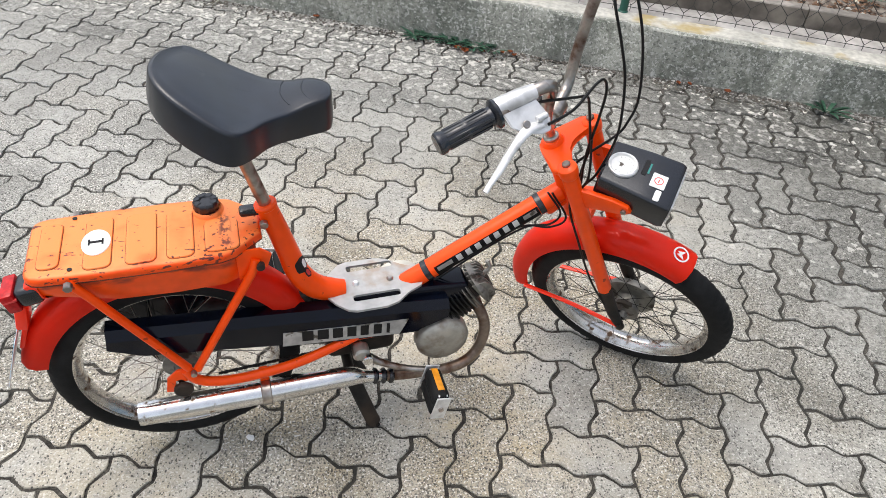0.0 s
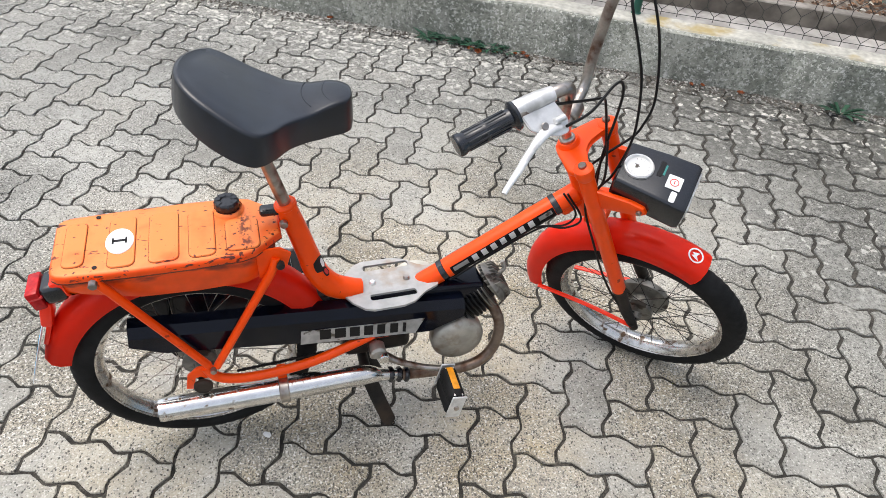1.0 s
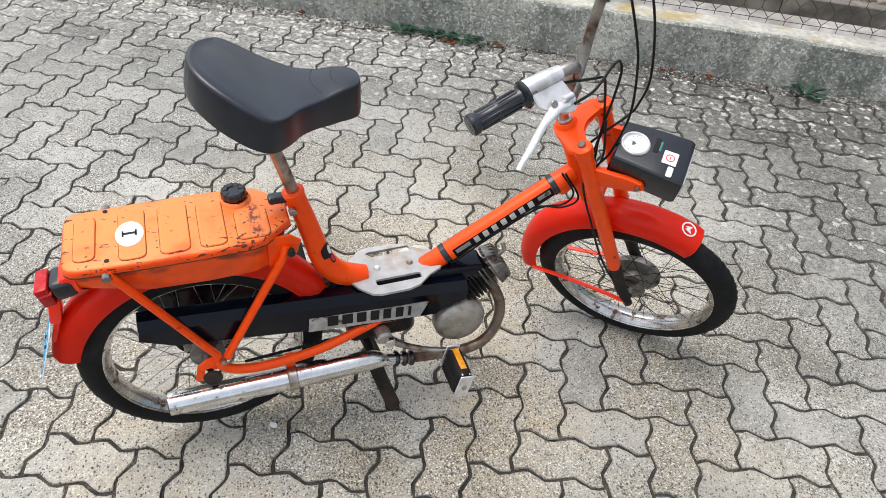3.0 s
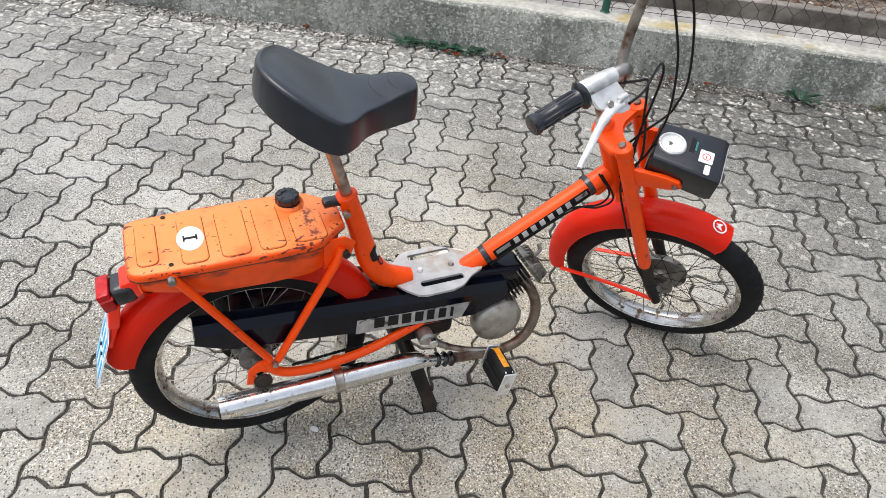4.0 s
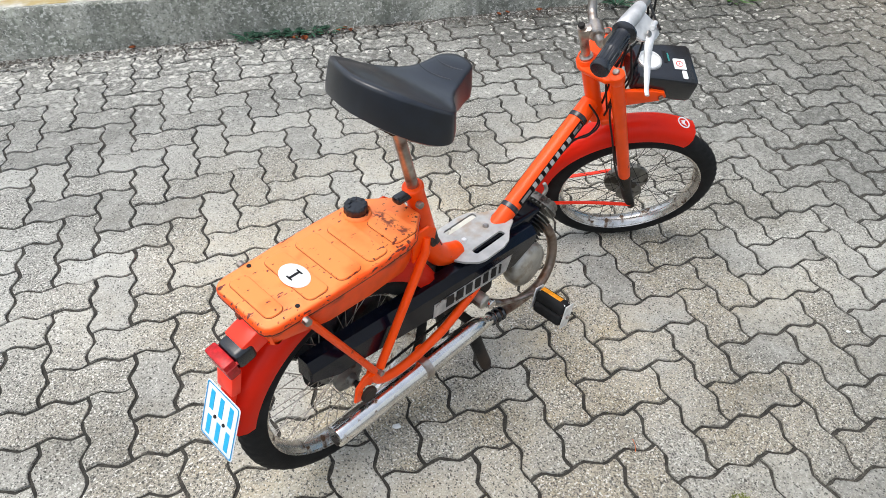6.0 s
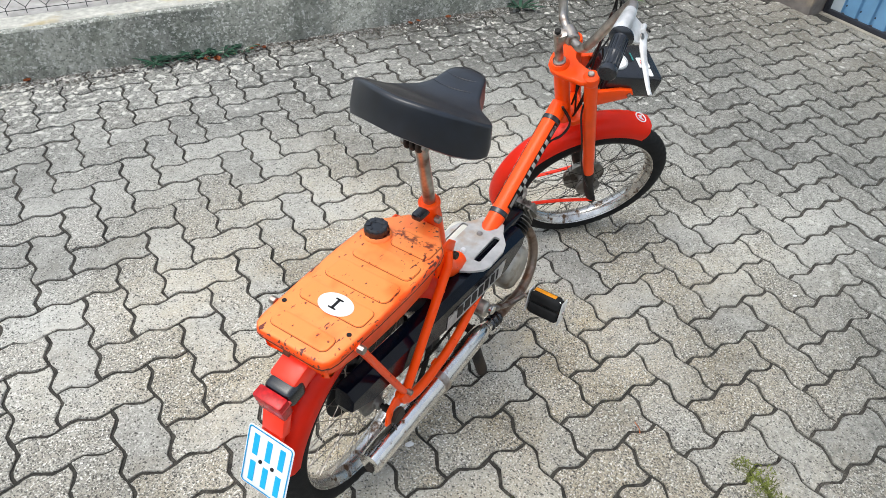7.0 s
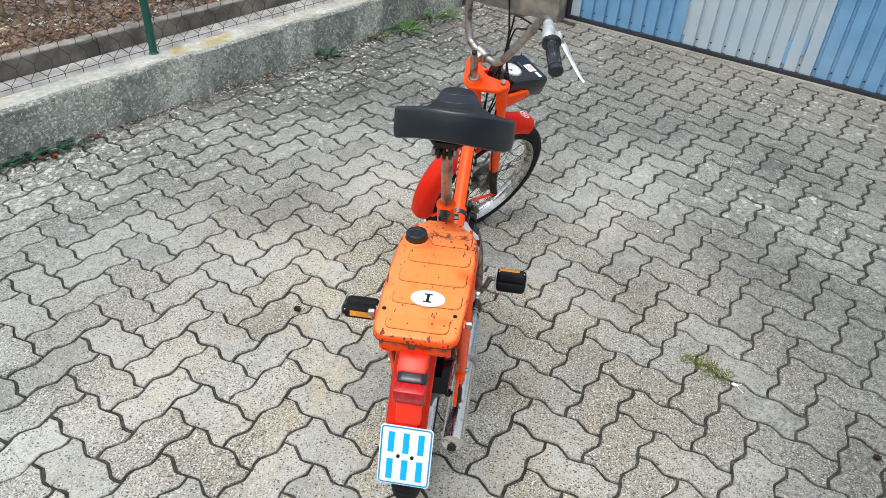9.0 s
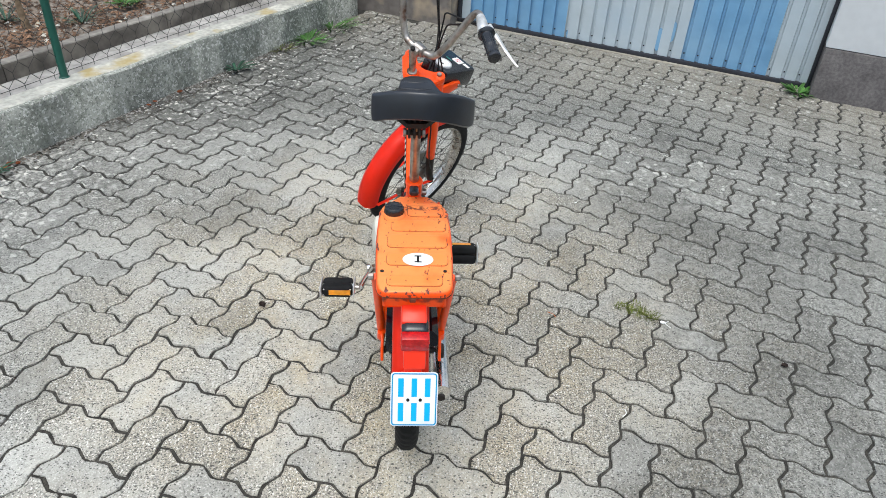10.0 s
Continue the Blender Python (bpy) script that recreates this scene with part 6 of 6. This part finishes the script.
def pebble(x, y, size, mat, label):
    bm = bmesh.new()
    bmesh.ops.create_icosphere(bm, subdivisions=1, radius=size, matrix=Matrix.Diagonal((1.3, 0.8, 0.5, 1)))
    for v in bm.verts:
        v.co *= 1 + 0.35 * noise.noise(v.co * 90 + Vector((x, y, 0)) * 30)
    ob = solid("pebble", bm, mat, m=pose(x, y, size * 0.35, 0, 0, x * 300), smooth=False)
    return tagged(ob, label, "pebble", "loose stones on the paving")


pebble(-0.125, 1.004, 0.010, M["white"], "small white stone chip on the paving")
pebble(0.255, 0.172, 0.009, M["white"], "small white stone chip beside the moss")
pebble(1.05, 0.36, 0.006, M["white"], "small white stone chip on the paving")
for n_, pts, mat_, lab_ in (("twig", [(0.225, 0.15, 0.004), (0.245, 0.165, 0.006), (0.262, 0.15, 0.003)], "white", "thin bleached straw lying on the paving"),
                            ("twig", [(-0.190, 0.405, 0.004), (-0.176, 0.392, 0.006), (-0.160, 0.392, 0.003)], "white", "thin bleached straw lying on the paving"),
                            ("twig", [(0.286, 0.575, 0.004), (0.272, 0.557, 0.006), (0.262, 0.55, 0.003)], "deadleaf", "thin reddish twig lying on the paving")):
    tagged(solid(n_, tubed(pts, 0.0012, sides=6), M[mat_]), lab_, "twig", "twigs on the paving")

# grit and litter along the wall's foot, and on the garden bed
rg = random.Random(21)


def scatter(count, place, sizes, flat=0.6):
    verts, faces = [], []
    tet = [(1, 0, -0.4), (-0.5, 0.87, -0.4), (-0.5, -0.87, -0.4), (0.1, 0.1, 0.7), (0.55, -0.5, 0.3)]
    tri = [(0, 2, 1), (0, 1, 3), (1, 2, 3), (0, 3, 4), (2, 4, 3), (0, 4, 2)]
    for _ in range(count):
        p, r, a = place(), rg.uniform(*sizes), rg.uniform(0, 6.3)
        k0 = len(verts)
        ca, sa, sx = math.cos(a), math.sin(a), rg.uniform(0.7, 1.5)
        verts += [(p[0] + r * (ca * x * sx - sa * y), p[1] + r * (sa * x * sx + ca * y), p[2] + r * z * flat) for x, y, z in tet]
        faces += [tuple(k0 + i for i in t) for t in tri]
    me_ = bpy.data.meshes.new("litter")
    me_.from_pydata(verts, [], faces)
    return me_


def foot_of_wall():
    return rg.uniform(-2.2, 2.6), -abs(rg.gauss(0, 0.045)) - 0.004, 0.003


def on_bed():
    y = 0.40 + abs(rg.gauss(0, 0.6))
    s = min(rg.uniform(-0.19 - 0.118 * (y - 0.44), 3.2), rg.uniform(-0.19 - 0.118 * (y - 0.44), 1.6) if rg.random() < 0.8 else 3.2)
    return s, y, wall_top(s) + 0.072


for n_, count, where, sizes, mat_, lab_ in (("grit", 900, foot_of_wall, (0.003, 0.009), "slab", "pale grit and crumbs along the foot of the wall"),
                                            ("dirt_crumbs", 1300, foot_of_wall, (0.003, 0.010), "kerb", "dark crumbs of earth along the foot of the wall"),
                                            ("bark_litter", 4200, on_bed, (0.004, 0.016), "deadbark", "brown bark and leaf litter on the garden bed"),
                                            ("garden_stones", 90, on_bed, (0.006, 0.022), "ledge", "pale stones on the garden bed")):
    me_ = scatter(count, where, sizes)
    me_.materials.append(M[mat_])
    ob_ = new(n_, me_)
    ob_.matrix_world = WALL
    tagged(ob_, lab_, "litter", kind="stuff")


# ---- paving: interlocking wave-sided pavers, 225 x 112 mm, in herringbone ----
UNIT = 0.1125
LAT = pose(0.1687, 0.4775, 0, 0, 0, -115.5)  # lattice x and y of the pattern
WAVE = ((0.0, 0.0), (0.17, 0.062), (0.31, 0.086), (0.50, 0.0), (0.69, -0.086), (0.83, -0.062))


def edge_points(a, b):
    """Wave from lattice corner a to corner b, always drawn from the lower one."""
    flip = (b[0] + b[1]) < (a[0] + a[1])
    p, q = (b, a) if flip else (a, b)
    d = (q[0] - p[0], q[1] - p[1])
    nrm = (-d[1], d[0])
    pts = [(p[0] + d[0] * t + nrm[0] * h, p[1] + d[1] * t + nrm[1] * h) for t, h in (*WAVE, (1.0, 0.0))]
    return pts[:0:-1] if flip else pts[:-1]


def stone_outline():
    corners = [(0, 0), (1, 0), (2, 0), (2, 1), (1, 1), (0, 1)]
    out = []
    for a, b in zip(corners, corners[1:] + corners[:1]):
        out += edge_points(a, b)
    return [(x * UNIT, y * UNIT) for x, y in out]


def inset(outline, d):
    """Moves a counter-clockwise outline inwards by d."""
    out, n = [], len(outline)
    for i in range(n):
        p0, p1, p2 = (Vector(outline[(i + k) % n]) for k in (-1, 0, 1))
        d0, d1 = (p1 - p0).normalized(), (p2 - p1).normalized()
        n0, n1 = Vector((-d0.y, d0.x)), Vector((-d1.y, d1.x))
        b = (n0 + n1)
        b = b / max(b.length_squared / 2, 0.4)
        out.append(tuple(p1 + b * d))
    return out


BASE = stone_outline()
RINGS = [(inset(BASE, 0.0060), 0.0), (inset(BASE, 0.0046), -0.0018), (inset(BASE, 0.0040), -0.016)]


WIDE = [(inset(BASE, 0.0090), -0.0004), (inset(BASE, 0.0068), -0.0026), (inset(BASE, 0.0050), -0.016)]


edge_rng = random.Random(31)


def stone_faces(m, verts, faces, shape=RINGS, rough=0.0):
    """Adds one stone under the transform m to lists for from_pydata."""
    k0, n = len(verts), len(BASE)
    for ring, z in shape:
        verts += [tuple(m @ Vector((x - UNIT + rough * edge_rng.gauss(0, 1), y - UNIT / 2 + rough * edge_rng.gauss(0, 1), z))) for x, y in ring]
    faces.append(tuple(range(k0, k0 + n)))
    for r in range(len(shape) - 1):
        for i in range(n):
            a, b = k0 + r * n + i, k0 + r * n + (i + 1) % n
            faces.append((a, a + n, b + n, b))


def stone_mesh(seed):
    r = random.Random(seed)
    verts, faces = [], []
    stone_faces(Matrix(), verts, faces)
    n = len(BASE)
    verts = [(x + r.uniform(-1, 1) * (0.0021 if i < 2 * n else 0), y + r.uniform(-1, 1) * (0.0021 if i < 2 * n else 0), z + (r.uniform(-0.0009, 0.0003) if i >= n else 0)) for i, (x, y, z) in enumerate(verts)]
    me = bpy.data.meshes.new("paver")
    me.from_pydata(verts, [], faces)
    me.materials.append(M["paver"])
    return me


MESHES = [stone_mesh(s) for s in range(10)]
paving = new("pavement")
paving.location = (0, 0, 0)
tagged(paving, "beige-grey wave-edged concrete pavers laid in herringbone, worn and mossy-jointed", "paving", kind="structure")
wall_inv, front_inv = WALL.inverted(), FRONT.inverted()
spots = []
for i in range(-64, 56):
    for j in range(-60, 60):
        kind = (i - j) % 4
        if kind == 0:
            c, turn = (i + 1.0, -j - 0.5), 0
        elif kind == 3:
            c, turn = (i + 0.5, -j - 1.0), 90
        else:
            continue
        p = LAT @ Vector((c[0] * UNIT, c[1] * UNIT, 0))
        if (wall_inv @ p).y > 0.05 or (front_inv @ p).y < -0.04 - (0.11 if 0.05 < (front_inv @ p).x < DOOR_W - 0.05 else 0) or p.x < -4.6 or p.y < -4.0:
            continue
        spots.append(((p - Vector((0.05, 1.0, 0))).length, p, turn))
spots.sort(key=lambda s: s[0])
rng = random.Random(11)
far_verts, far_faces = [], []
for k, (far, p, turn) in enumerate(spots):
    lift, a, b = rng.uniform(-0.0022, 0.0012), rng.uniform(-0.7, 0.7), rng.uniform(-0.7, 0.7)
    m = Matrix.Translation((p.x, p.y, lift)) @ LAT.to_3x3().to_4x4() @ pose(0, 0, 0, a, b, rng.uniform(-0.8, 0.8)) @ pose(0, 0, 0, 0, 0, turn)
    if k < 300:
        ob = new("paver", MESHES[rng.randrange(10)])
        ob.parent = paving
        ob.matrix_local = m
    else:
        stone_faces(m, far_verts, far_faces, WIDE if p.x > 0.9 or p.y < 0.1 else RINGS, 0.0017)
me = bpy.data.meshes.new("paving_field")
me.from_pydata(far_verts, [], far_faces)
me.materials.append(M["paver_far"])
field = new("paving_field", me)
field.parent = paving
tagged(field, "", kind="stuff")
